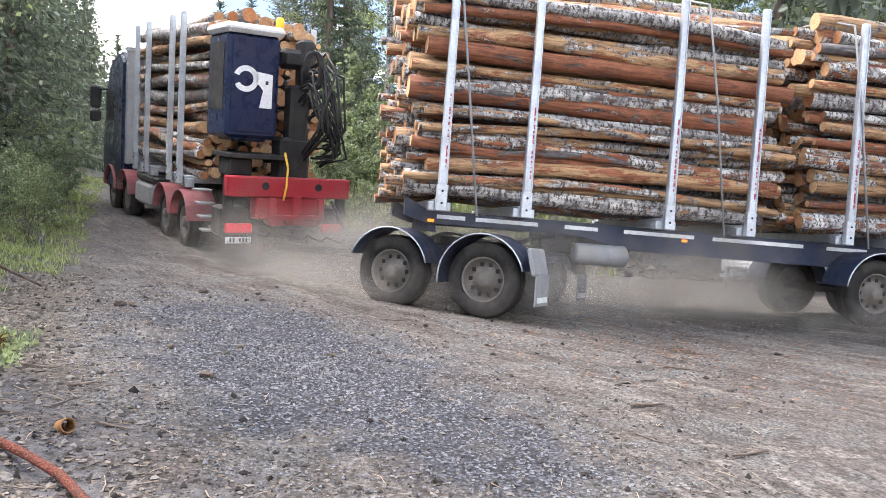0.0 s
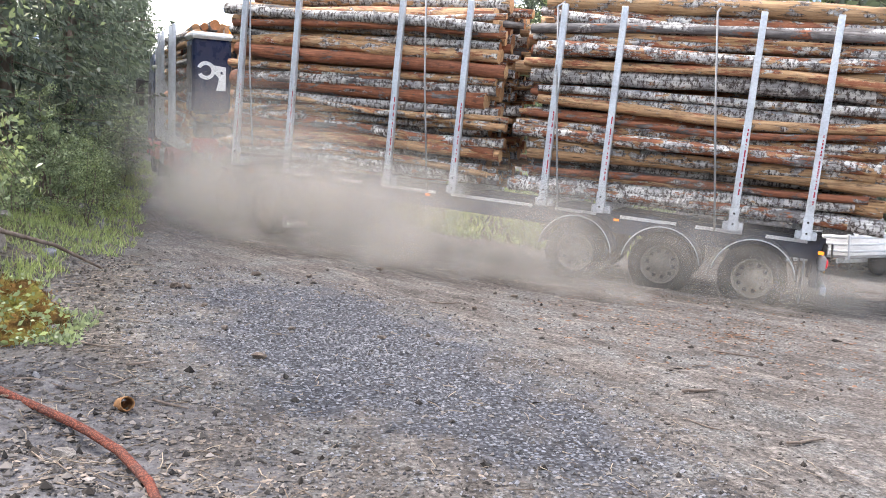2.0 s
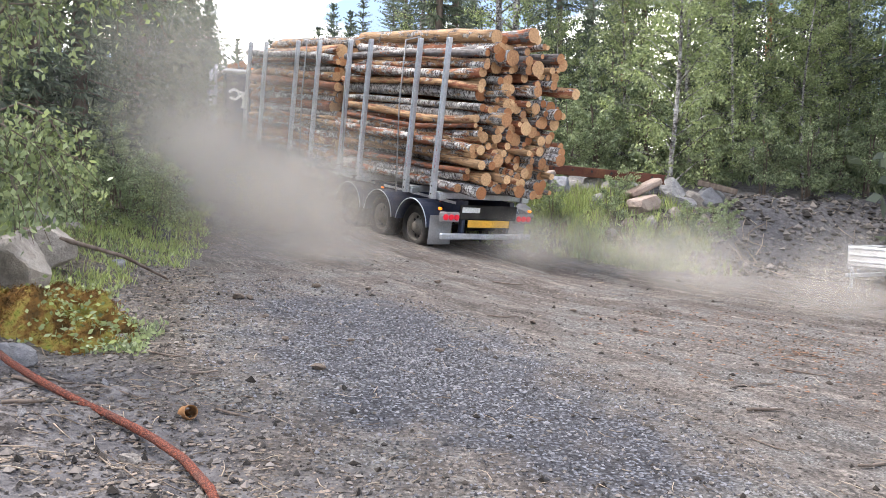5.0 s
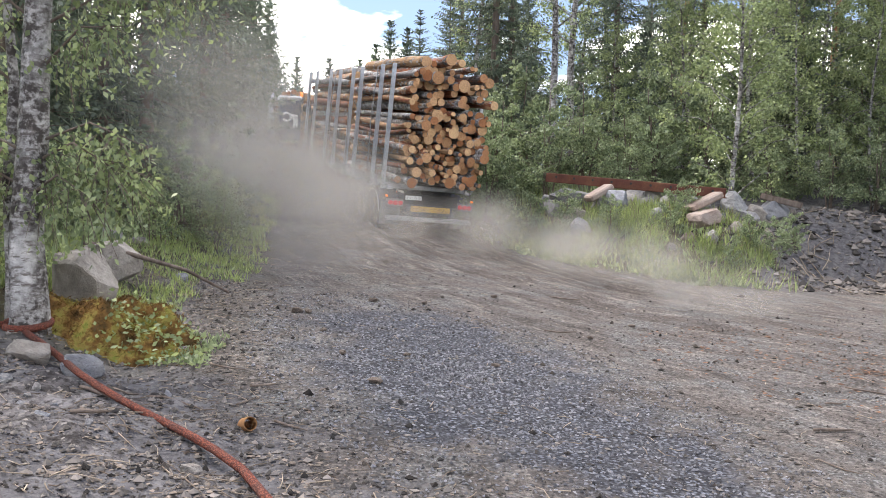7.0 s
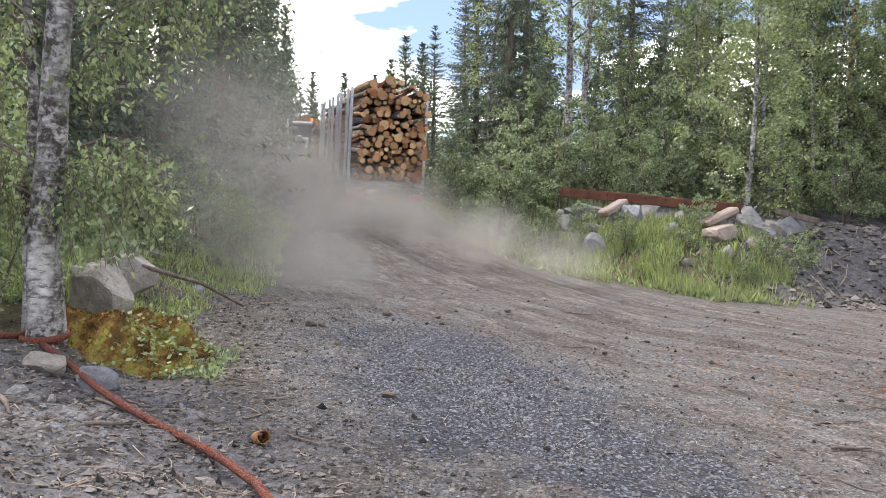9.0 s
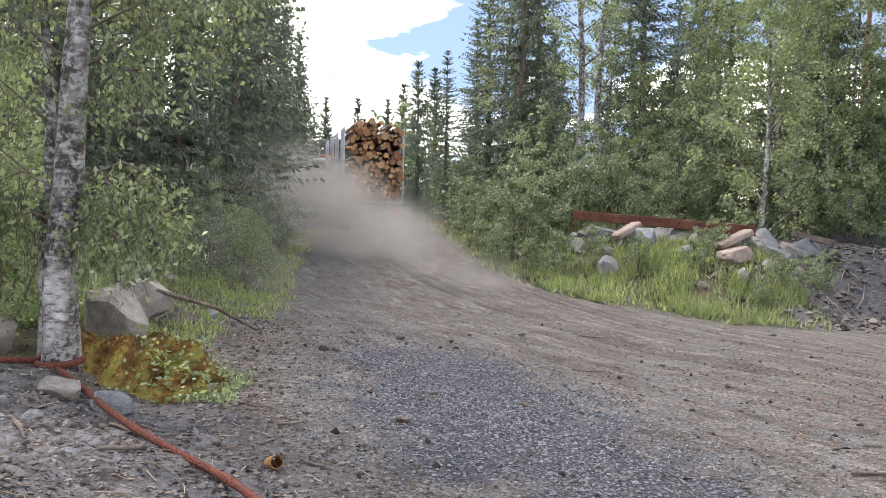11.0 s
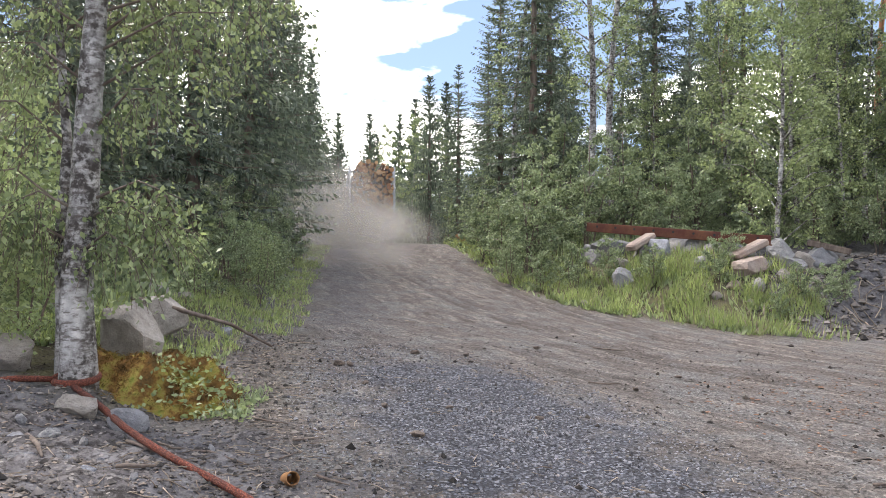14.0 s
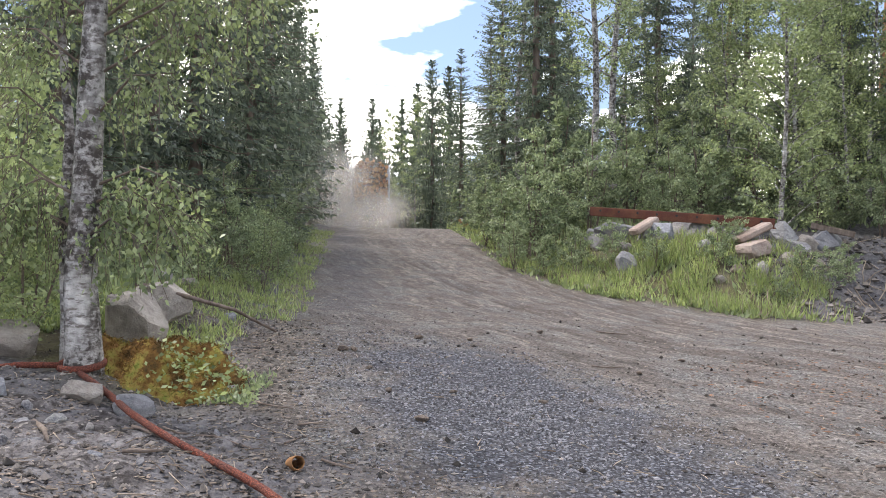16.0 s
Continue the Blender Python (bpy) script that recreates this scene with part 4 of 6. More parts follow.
    part("bogie_frame", boxes(((0, 0.42, 0.8), (2.3, 0.12, 0.2)), ((0, -0.42, 0.8), (2.3, 0.12, 0.2)), ((0, 0, 0.85), (0.3, 0.9, 0.18)), ((-1.2, 0.0, 0.82), (0.1, 1.7, 0.1))), M_CHASSIS, d)
    part("drawbar", boxes(((2.3, 0.0, 0.66), (2.7, 0.12, 0.13)), ((1.3, 0.24, 0.7), (1.1, 0.1, 0.12), 0.01, pose(0, 0, 0, 0, 0, 20)), ((1.3, -0.24, 0.7), (1.1, 0.1, 0.12), 0.01, pose(0, 0, 0, 0, 0, -20))), M_BLACK, d)
    tubes("hose", [([(1.2 + 0.12 * i, 0.12 + 0.05 * math.cos(i * 2.1), 0.84 + 0.05 * math.sin(i * 2.1)) for i in range(22)], 0.014)], M_BLACK, d, "coiled air hose", sides=5)
    for x in (0.68, -0.68):
        part("axle", box((x, 0, 0.5), (0.13, 2.0, 0.13), 0.03), M_BLACK, d)
        for s in (-1, 1):
            fender(d, x, s * 1.0, 0.585, a0=-8 if x < 0 else 20, a1=165)
    for s in (-1, 1):
        part("mudflap", box((-1.36, s * 1.0, 0.78), (0.06, 0.58, 0.36), 0.02, pose(0, 0, 0, 0, 14)), M_GREYFLAP, d)
        part("mudflap_skirt", box((-1.44, s * 1.0, 0.42), (0.02, 0.56, 0.4), 0.005), M_GREYFLAP, d)
        part("white_bars", boxes(*[((-1.456, s * (0.82 + 0.06 * k), 0.3), (0.012, 0.035, 0.07), 0) for k in range(7)]), M_PALE, d)
    return t, d


def build_truck():
    t = thing("timber_truck", "navy and red four-axle timber truck with rear loader crane", "truck")
    for s in (-1, 1):
        part("chassis_beam", box((4.9, s * 0.42, 0.95), (9.4, 0.1, 0.28)), M_BLACK, t)
    # cab
    cabm = bmesh.new()
    side = [(7.35, 0.75), (7.35, 3.6), (7.75, 3.85), (8.7, 3.7), (9.35, 2.9), (9.55, 1.7), (9.55, 0.55), (7.6, 0.55)]
    ringa = [cabm.verts.new((x, 1.24, z)) for x, z in side]
    ringb = [cabm.verts.new((x, -1.24, z)) for x, z in side]
    cabm.faces.new(ringa)
    cabm.faces.new(ringb[::-1])
    for k in range(len(side)):
        cabm.faces.new((ringa[k], ringb[k], ringb[(k + 1) % 8], ringa[(k + 1) % 8]))
    bmesh.ops.recalc_face_normals(cabm, faces=cabm.faces)
    bmesh.ops.bevel(cabm, geom=list(cabm.edges), offset=0.06, segments=2, affect="EDGES")
    cab = part("cab", cabm, M_NAVY, t, "glossy navy driver's cab")
    for s in (-1, 1):
        part("side_window", box((8.75, s * 1.245, 2.55), (0.8, 0.01, 0.7), 0), M_BLACK, cab)
        part("mirror", boxes(((9.25, s * 1.5, 2.75), (0.14, 0.26, 0.55), 0.04), ((9.25, s * 1.5, 2.28), (0.12, 0.26, 0.28), 0.04), ((9.2, s * 1.35, 2.95), (0.05, 0.3, 0.04))), M_BLACK, cab)
    part("headboard", boxes(((7.05, 0, 2.55), (0.09, 2.46, 2.65), 0.03), ((7.05, 0, 3.86), (0.16, 2.5, 0.1))), M_STEEL, t, "pale aluminium headboard")
    for x in (2.21, 2.96, 4.82, 5.83):
        b = part("bolster", boxes(((x, 0, 1.28), (0.17, 2.36, 0.14)), ((x, 1.1, 1.22), (0.34, 0.16, 0.16)), ((x, -1.1, 1.22), (0.34, 0.16, 0.16))), M_STEEL, t)
        for s in (-1, 1):
            stake(b, x, s * 1.25, 1.24, 4.3)
    for x in (2.07, 3.43, 6.9, 8.5):
        part("axle", box((x, 0, 0.5), (0.13, 2.0, 0.13), 0.03), M_BLACK, t)
        for s in (-1, 1):
            fender(t, x, s * 1.02, 0.585, 0.56, M_FENDER, False)
    for s in (-1, 1):
        part("fuel_tank", box((5.2, s * 0.95, 0.72), (1.5, 0.55, 0.5), 0.08), M_GREYFLAP, t)
        part("tool_box", box((4.95, s * 1.0, 1.06), (1.9, 0.4, 0.14), 0.03), M_BLACK, t)
        part("step_ladder", boxes(*[((0.95 + 0.16 * k, s * 1.05, 0.5 + 0.22 * k), (0.3, 0.28, 0.035), 0.006) for k in range(4)]), M_GREYFLAP, t)
    # crane base
    part("crane_beam", boxes(((0, 0, 1.36), (0.22, 2.2, 0.34), 0.02), ((0.05, -0.02, 1.0), (0.3, 1.25, 0.36), 0.02), ((0.02, -0.1, 0.78), (0.32, 0.9, 0.14), 0.02)), M_RED, t, "red crane cross beam")
    for y in (0.45, -0.5):
        eye = part("pin_hole", lathe_y([(0, -0.006), (0.05, -0.006), (0.065, 0.0), (0.05, 0.006), (0, 0.006)], 14), M_BLACK, t)
        eye.matrix_basis = pose(-0.112, y, 1.38, 0, 0, 90)
    part("lower_frame", boxes(((-0.02, -0.1, 0.98), (0.3, 0.16, 0.5), 0.02), ((-0.06, 0.32, 0.98), (0.22, 0.12, 0.42), 0.02), ((-0.06, -0.55, 0.98), (0.22, 0.12, 0.42), 0.02), ((-0.1, -0.1, 0.86), (0.2, 0.9, 0.08), 0.01)), M_RED, t)
    part("stabiliser_leg", box((0.1, 1.02, 1.1), (0.16, 0.16, 0.7), 0.03), M_BLACK, t)
    part("stabiliser_leg", box((0.1, -1.02, 1.1), (0.16, 0.16, 0.7), 0.03), M_BLACK, t)
    part("crane_pillar", boxes(((0.5, -0.2, 1.75), (0.5, 0.55, 0.9), 0.06), ((0.45, -0.25, 2.6), (0.36, 0.34, 1.0), 0.05)), M_BLACK, t)
    part("crane_boom", boxes(((0.55, -0.42, 3.3), (0.34, 0.26, 1.2), 0.05, pose(0, 0, 0, 0, 6)), ((0.6, -0.2, 3.55), (0.34, 0.5, 0.34), 0.08)), M_BLACK, t, "folded dark crane boom")
    cc = part("crane_cab", boxes(((0.75, 0.62, 3.0), (1.05, 0.9, 1.72), 0.06), ((0.72, 0.62, 2.15), (0.8, 0.6, 0.12), 0.03)), M_NAVY, t, "navy crane operator's cab")
    part("cab_roof", box((0.72, 0.62, 3.93), (1.15, 1.02, 0.16), 0.06), M_WHITE, cc, "white cab roof")
    part("cab_door", box((0.215, 0.62, 3.0), (0.02, 0.74, 1.5), 0.03), M_NAVY, cc)
    part("cab_window", boxes(((0.75, 1.075, 3.15), (0.7, 0.012, 1.1), 0)), M_BLACK, cc)
    part("lower_platform", boxes(((0.6, 0.5, 1.85), (1.0, 1.0, 0.08)), ((0.6, 0.75, 1.66), (0.6, 0.4, 0.3), 0.03)), M_BLACK, t)
    bm = bmesh.new()
    for rr, y0, z0, a0, a1 in ((0.17, 0.76, 3.12, 20, 330),):
        prev = None
        for i in range(25):
            a = radians(a0 + (a1 - a0) * i / 24)
            q = [bm.verts.new((0.2, y0 + r * math.cos(a), z0 + r * math.sin(a))) for r in (rr - 0.045, rr + 0.045)]
            if prev:
                bm.faces.new((prev[0], q[0], q[1], prev[1]))
            prev = q
    vv = [bm.verts.new((0.2, y, z)) for y, z in ((0.68, 3.26), (0.30, 3.22), (0.30, 2.66), (0.52, 2.66), (0.46, 2.95), (0.62, 3.12))]
    bm.faces.new(vv)
    part("white_emblem", bm, M_PALE, cc, "plain white curled emblem")
    part("emblem_dot", box((0.198, 0.40, 3.08), (0.006, 0.05, 0.06), 0), M_NAVY, cc)
    part("beacon", lathe_y([(0, 0), (0.07, 0), (0.07, 0.12), (0.045, 0.18), (0, 0.18)], 14), M_AMBER, cc, "lit orange beacon", True).matrix_basis = pose(0.4, 0.14, 4.02, 90)
    rng = np.random.default_rng(3)
    hoses = []
    for k in range(26):
        y0, z0 = -0.25 - 0.5 * rng.random(), 1.7 + 0.5 * rng.random()
        y1, z1 = -0.2 - 0.45 * rng.random(), 2.4 + 1.2 * rng.random()
        hoses.append(([(0.12, y0, z0), (-0.05 - 0.2 * rng.random(), y0 - 0.35 * rng.random(), (z0 + z1) / 2 - 0.3), (-0.1, y1 - 0.4 * rng.random(), z1 - 0.1), (0.1, y1 - 0.1, z1 + 0.25 * rng.random()), (0.3, y1, z1)], 0.022))
    hoses += [([(0.1 - 0.1, -0.3 - 0.15 * math.cos(a) - k * 0.02, 3.35 + 0.32 * math.sin(a)) for a in np.linspace(-1.2, 3.6, 10)], 0.022) for k in range(5)]
    hoses += [([(-0.12, -0.75, 1.15), (-0.35, -0.9, 0.75), (-0.55, -0.85, 0.5), (-0.7, -0.5, 0.42), (-0.9, -0.2, 0.6)], 0.03), ([(-0.1, 0.1, 0.9), (-0.3, 0.1, 0.4), (-0.5, -0.1, 0.25), (-0.8, 0, 0.5)], 0.016), ([(-0.1, -0.6, 0.9), (-0.35, -0.4, 0.35), (-0.6, -0.1, 0.3), (-0.9, 0, 0.6)], 0.016)]
    for path, r in hoses:
        tubes("hydraulic_hose", [(path, r)], M_BLACK, t, sides=6)
    tubes("yellow_hose", [([(0.05 - 0.1, 0.12, 1.95), (-0.12, 0.08, 1.7), (-0.14, 0.1, 1.4), (-0.14, 0.14, 1.15)], 0.02)], M_YELLOW, t, "coiled yellow hose", sides=7)
    part("hitch", boxes(((-0.25, 0, 0.6), (0.6, 0.25, 0.2), 0.03)), M_BLACK, t)
    for s in (-1, 1):
        lh = part("tail_lamp", box((-0.02, s * 0.86, 0.66), (0.06, 0.46, 0.16), 0.02), M_TAIL, t, "lit red tail lamp")
    pl = part("number_plate", box((-0.03, 0.86, 0.46), (0.015, 0.44, 0.11), 0.004), M_PALE, t)
    part("plate_bars", boxes(*[((-0.04, 0.72 + 0.055 * k, 0.46), (0.006, 0.03, 0.07), 0) for k in range(6) if k != 3]), M_BLACK, pl)
    for s in (-1, 1):
        part("rear_housing", box((0.3, s * 0.9, 0.75), (0.5, 0.5, 0.5), 0.04), M_BLACK, t)
    return t


timber_trailer, bogie = build_trailer()
timber_truck = build_truck()
front_load = log_load("birch and pine logs stacked between the front trailer stakes", 7.12, 5.35, 1.36, 4.33, 21)
rear_load = log_load("birch and pine logs with ragged ends stacked at the trailer's rear", 1.15, 5.35, 1.36, 4.33, 22, ragged=0.34)
truck_load = log_load("birch and pine logs stacked on the truck", 4.05, 5.2, 1.38, 4.2, 23)
trailer_wheels = [wheel(timber_trailer, x, s * 1.02, side=s) for x in (0, 1.36, 2.72) for s in (-1, 1)]
bogie_wheels = [wheel(bogie, x, s * 1.02, side=s) for x in (0.68, -0.68) for s in (-1, 1)]
truck_wheels = [wheel(timber_truck, x, s * 1.03, side=s) for x in (2.07, 3.43, 6.9, 8.5) for s in (-1, 1)]


# ---- stones, timber and loose things beside the road ----
def rock_mesh(seed, detail=4, rough=0.28, facet=True):
    rng = np.random.default_rng(seed)
    bm = bmesh.new()
    bmesh.ops.create_icosphere(bm, subdivisions=detail, radius=1.0)
    cuts = [(unit(rng.normal(size=3)), 0.50 + 0.30 * rng.random()) for _ in range(16)]
    for v in bm.verts:
        p = np.array(v.co)
        for n, d in cuts:
            e = p @ n - d
            if e > 0:
                p = p - n * e * 0.97
        q = Vector(p)
        q *= 1 + rough * 0.35 * noise.noise(q * 1.4 + Vector((seed * 3.1, 0, 0))) + 0.05 * noise.noise(q * 6 + Vector((seed, 1, 0)))
        v.co = q
    me = bpy.data.meshes.new("stone")
    bm.to_mesh(me)
    bm.free()
    me.polygons.foreach_set("use_smooth", [False] * len(me.polygons))
    return me


ROCKS = [rock_mesh(k) for k in range(6)]
M_PALE_STONE = stone_material("pale_stone", (0.20, 0.178, 0.158), (0.36, 0.325, 0.295), 0.5)
M_PINK_STONE = stone_material("reddish_granite", (0.24, 0.17, 0.14), (0.36, 0.29, 0.25), 0.45)
M_BLUE_STONE = stone_material("blue_grey_stone", (0.15, 0.155, 0.175), (0.27, 0.275, 0.30), 0.45)


def rock(name, label, x, y, size, kind=0, mat=None, tilt=(0, 0, 0), z=None, group="", sink=0.25):
    me = ROCKS[kind % 6].copy()
    me.materials.clear()
    me.materials.append(mat or M_STONE)
    ob = new(name, me)
    zz = ground_z(x, y) + size[2] * (1 - 2 * sink) * 0.5 + size[2] * 0.0 if z is None else z
    ob.matrix_basis = Matrix.LocRotScale((x, y, zz), Euler([radians(a) for a in tilt]), [s * 0.62 for s in size])
    return tagged(ob, label, "stone" if max(size) < 0.4 else "boulder", group)


def left_side():
    rock("boulder", "large pale angular granite boulder in the grass", -3.10, 8.15, (0.68, 0.52, 0.76), 0, M_PALE_STONE, (8, 30, 20), group="roadside boulders")
    rock("boulder", "grey split boulder with a flat broken face", -3.25, 9.3, (0.72, 0.5, 0.62), 1, M_PALE_STONE, (0, -10, 60), group="roadside boulders")
    rock("boulder", "pale rounded boulder half hidden under leaves", -3.72, 7.0, (0.66, 0.5, 0.42), 2, M_PALE_STONE, (0, 5, 10), group="roadside boulders")
    rock("boulder", "small grey boulder above the pole", -4.05, 11.7, (0.45, 0.4, 0.42), 3, M_STONE, (10, 0, 80), group="roadside boulders")
    rock("stone", "flat pale stone in the undergrowth", -3.85, 12.1, (0.42, 0.3, 0.2), 4, M_PALE_STONE)
    rock("stone", "flat white stone among the leaves", -4.35, 9.2, (0.4, 0.3, 0.28), 5, M_PALE_STONE, (0, 20, 0))
    rock("stone", "elongated white stone below the birch", -2.60, 5.98, (0.40, 0.2, 0.17), 2, M_PALE_STONE, (0, 12, -25), group="pale stones")
    rock("stone", "rounded blue-grey stone beside the strap", -2.26, 6.0, (0.27, 0.22, 0.2), 3, M_BLUE_STONE, (0, 0, 20), group="pale stones")
    rock("stone", "white stone on the gravel beside the strap", -1.10, 4.42, (0.12, 0.1, 0.09), 1, M_PALE_STONE, group="pale stones")
    rock("stone", "grey stone at the mossy mound", -1.82, 6.95, (0.13, 0.12, 0.1), 4, M_BLUE_STONE)
    rock("stone", "small grey stone in the grass", -2.75, 10.6, (0.2, 0.16, 0.16), 2, M_BLUE_STONE)
    for k, (x, y, s) in enumerate(((-2.75, 5.35, 0.13), (-2.5, 5.0, 0.1), (-2.35, 5.45, 0.08), (-2.9, 5.7, 0.12), (-2.05, 5.0, 0.07), (-2.4, 4.7, 0.12), (-1.7, 4.6, 0.07), (-1.55, 5.6, 0.08), (-1.3, 5.75, 0.06), (-2.7, 4.9, 0.16), (-1.95, 4.55, 0.09), (-3.0, 5.2, 0.1), (-3.2, 5.9, 0.2), (-3.35, 5.4, 0.17), (-2.62, 5.5, 0.15), (-2.95, 4.95, 0.14), (-2.15, 4.8, 0.1), (-2.3, 5.2, 0.07), (-1.75, 5.15, 0.07))):
        rock("stone", "small grey stone on the loose gravel mound", x, y, (s * 1.0, s * 0.8, s * 0.6), k, (M_BLUE_STONE, M_BLUE_STONE, M_STONE)[k % 3], (k * 20, 0, k * 40), group="mound stones")
    # dark stones lying on the road
    for k, (x, y, s) in enumerate(((-0.18, 6.6, 0.09), (-1.13, 9.17, 0.10), (-1.0, 9.2, 0.08), (-0.32, 10.4, 0.09), (0.1, 7.6, 0.06), (0.35, 10.6, 0.07), (-0.5, 7.5, 0.07), (0.9, 7.4, 0.06), (-0.75, 8.4, 0.06), (2.2, 9.2, 0.07), (3.1, 10.6, 0.07), (1.4, 11.8, 0.08))):
        rock("stone", "dark lump of stone on the gravel road", x, y, (s * 1.4, s, s * 0.7), k, M_SPRUCE_BARK, (0, 0, k * 50), group="road stones", sink=0.15)
    # mossy mound
    n, vs, fs = 22, [], []
    for j in range(n):
        for i in range(n):
            u, v = i / (n - 1) * 2 - 1, j / (n - 1) * 2 - 1
            x, y = -2.42 + 0.72 * u - 0.1 * v, 7.12 + 0.55 * v
            d = max(0, 1 - u * u - v * v)
            vs.append((x, y, ground_z(x, y) - 0.03 + 0.42 * d ** 0.6 * (0.75 + 0.9 * noise.noise((x * 3.5, y * 3.5, 0)))))
    fs = [(j * n + i, j * n + i + 1, (j + 1) * n + i + 1, (j + 1) * n + i) for j in range(n - 1) for i in range(n - 1)]
    mound = thing("moss_mound", "mound of orange-brown and yellow moss under the birch", "moss")
    mesh_part("mound_body", vs, fs, M_MOSS, mound, smooth=True)
    rng = np.random.default_rng(8)
    P = np.array([vs[k] for k in rng.integers(0, n * n, 15000)]) + rng.normal(size=(15000, 3)) * (0.028, 0.028, 0.014)
    A = unit(rng.normal(size=(15000, 3)) + (0, 0, 0.9)) * 0.019 * (0.5 + rng.random((15000, 1)))
    quads("moss_cover", P, A, unit(np.cross(A, rng.normal(size=A.shape))) * 0.0045, M_MOSS, mound)
    low_side = np.array([v for v in vs if v[0] > -2.45 and v[1] < 7.3])
    P = low_side[rng.integers(0, len(low_side), 420)] + rng.normal(size=(420, 3)) * (0.06, 0.06, 0.03) + (0, 0, 0.06)
    A = unit(rng.normal(size=(420, 3)) * (1, 1, 0.4)) * 0.025 * (0.5 + rng.random((420, 1)))
    quads("herb_foliage", P, A, unit(np.cross(A, rng.normal(size=A.shape))) * 0.02, M_LEAF, mound, "small green leaves growing through the moss")
    # heap of loose grey soil below the birch
    n, vs = 96, []
    for j in range(n):
        for i in range(n):
            u, v = i / (n - 1) * 2 - 1, j / (n - 1) * 2 - 1
            x, y = -2.35 + 1.35 * u, 5.15 + 1.3 * v
            p = Vector((x, y, 0))
            lump = 0.045 * noise.noise(p * 3.2) + 0.032 * noise.noise(p * 8) + 0.020 * abs(noise.noise(p * 17)) + 0.010 * noise.noise(p * 33)
            edge = ease((1 - max(abs(u), abs(v)) + 0.25 * noise.noise(p * 2)) / 0.45)
            vs.append((x, y, ground_z(x, y) - 0.05 + edge * (0.05 + lump)))
    fs = [(j * n + i, j * n + i + 1, (j + 1) * n + i + 1, (j + 1) * n + i) for j in range(n - 1) for i in range(n - 1)]
    heap = mesh_part("soil_heap", vs, fs, M_SOIL, smooth=True)
    tagged(heap, "low heap of loose grey soil and crushed stone below the birch", "soil", kind="structure")
    # fallen pole and twigs
    tubes("fallen_pole", [([(-3.40, 9.05, 1.22), (-2.9, 9.35, 1.05), (-2.45, 9.65, 0.88), (-2.03, 9.95, ground_z(-2.03, 9.95) + 0.03)], [0.030, 0.026, 0.021, 0.013])], M_SPRUCE_BARK, sides=8)
    tagged(bpy.data.objects["fallen_pole"], "thin fallen pole with reddish bark across the bank", "pole")
    # strap round the birch and along the ground
    z0 = ground_z(-2.93, 6.68, False)
    ring = [(-2.95 + 0.172 * math.cos(a), 6.68 + 0.172 * math.sin(a), 0.66 + 0.02 * math.sin(a)) for a in np.linspace(-2.4, 3.6, 16)]
    run = [(-2.92, 6.54, 0.62), (-2.7, 6.3, 0.58), (-2.45, 6.03, 0.52), (-2.2, 5.75, 0), (-1.98, 5.5, 0), (-1.76, 5.27, 0), (-1.5, 5.03, 0), (-1.3, 4.86, 0), (-1.13, 4.7, 0), (-1.0, 4.56, 0), (-0.8, 4.3, 0), (-0.6, 3.9, 0), (-0.45, 3.4, 0)]
    run = [(x, y, z or ground_z(x, y, False) + 0.045) for x, y, z in run]
    left = [(-3.1, 6.62, 0.66), (-3.35, 6.5, 0.68), (-3.6, 6.45, 0.66), (-3.9, 6.5, 0.6), (-4.3, 6.8, 0.7)]
    st = thing("tow_strap", "worn orange-red webbing strap tied round the birch", "strap")
    for nm, path in (("tied_loop", ring), ("long_end", run), ("short_end", left)):
        ob = tubes(nm, [(path, 0.025)], M_STRAP, st, sides=8)
        if nm == "tied_loop":
            for v in ob.data.vertices:
                v.co.z = 0.66 + (v.co.z - 0.66) * 1.25
    # roll of bark
    roll = thing("bark_roll", "curled orange-brown roll of birch bark on the ground", "bark", m=Matrix.LocRotScale((-0.93, 5.15, ground_z(-0.93, 5.15) + 0.04), Euler((-0.3, 0.1, 0.4)), None))
    M_ROLL = paint("curled_bark", (0.30, 0.15, 0.06), (0.16, 0.09, 0.05), 0.6, 0.7)
    part("bark_shell", lathe_y([(0.043, -0.075), (0.047, -0.03), (0.045, 0.03), (0.048, 0.07), (0.042, 0.072), (0.036, 0.03), (0.037, -0.07), (0.043, -0.075)], 18), M_ROLL, roll, smooth=True)
    part("rolled_core", lathe_y([(0.02, -0.07), (0.022, 0.06), (0.017, 0.06), (0.016, -0.07)], 14), M_ROLL, roll, smooth=True)
    for k, (x, y, ln, a, r) in enumerate(((-0.68, 5.3, 0.28, -35, 0.009), (3.42, 6.17, 0.34, 5, 0.014), (-2.55, 5.2, 0.6, -55, 0.017), (-2.2, 4.9, 0.3, 75, 0.012), (-1.75, 4.75, 0.22, 20, 0.014), (-2.0, 5.5, 0.35, -40, 0.012), (-1.35, 6.6, 0.3, -15, 0.008), (-1.0, 6.2, 0.22, 40, 0.009), (-1.45, 5.45, 0.45, -20, 0.008), (-1.85, 5.6, 0.3, 30, 0.009), (3.9, 7.0, 0.3, 30, 0.008), (1.9, 9.4, 0.4, 10, 0.008), (4.6, 7.6, 0.5, -20, 0.009), (3.6, 5.0, 0.4, 15, 0.01), (2.6, 12.6, 0.5, 5, 0.012), (-1.05, 5.75, 0.25, 70, 0.006), (3.0, 5.3, 0.3, -60, 0.006))):
        c, s = math.cos(radians(a)), math.sin(radians(a))
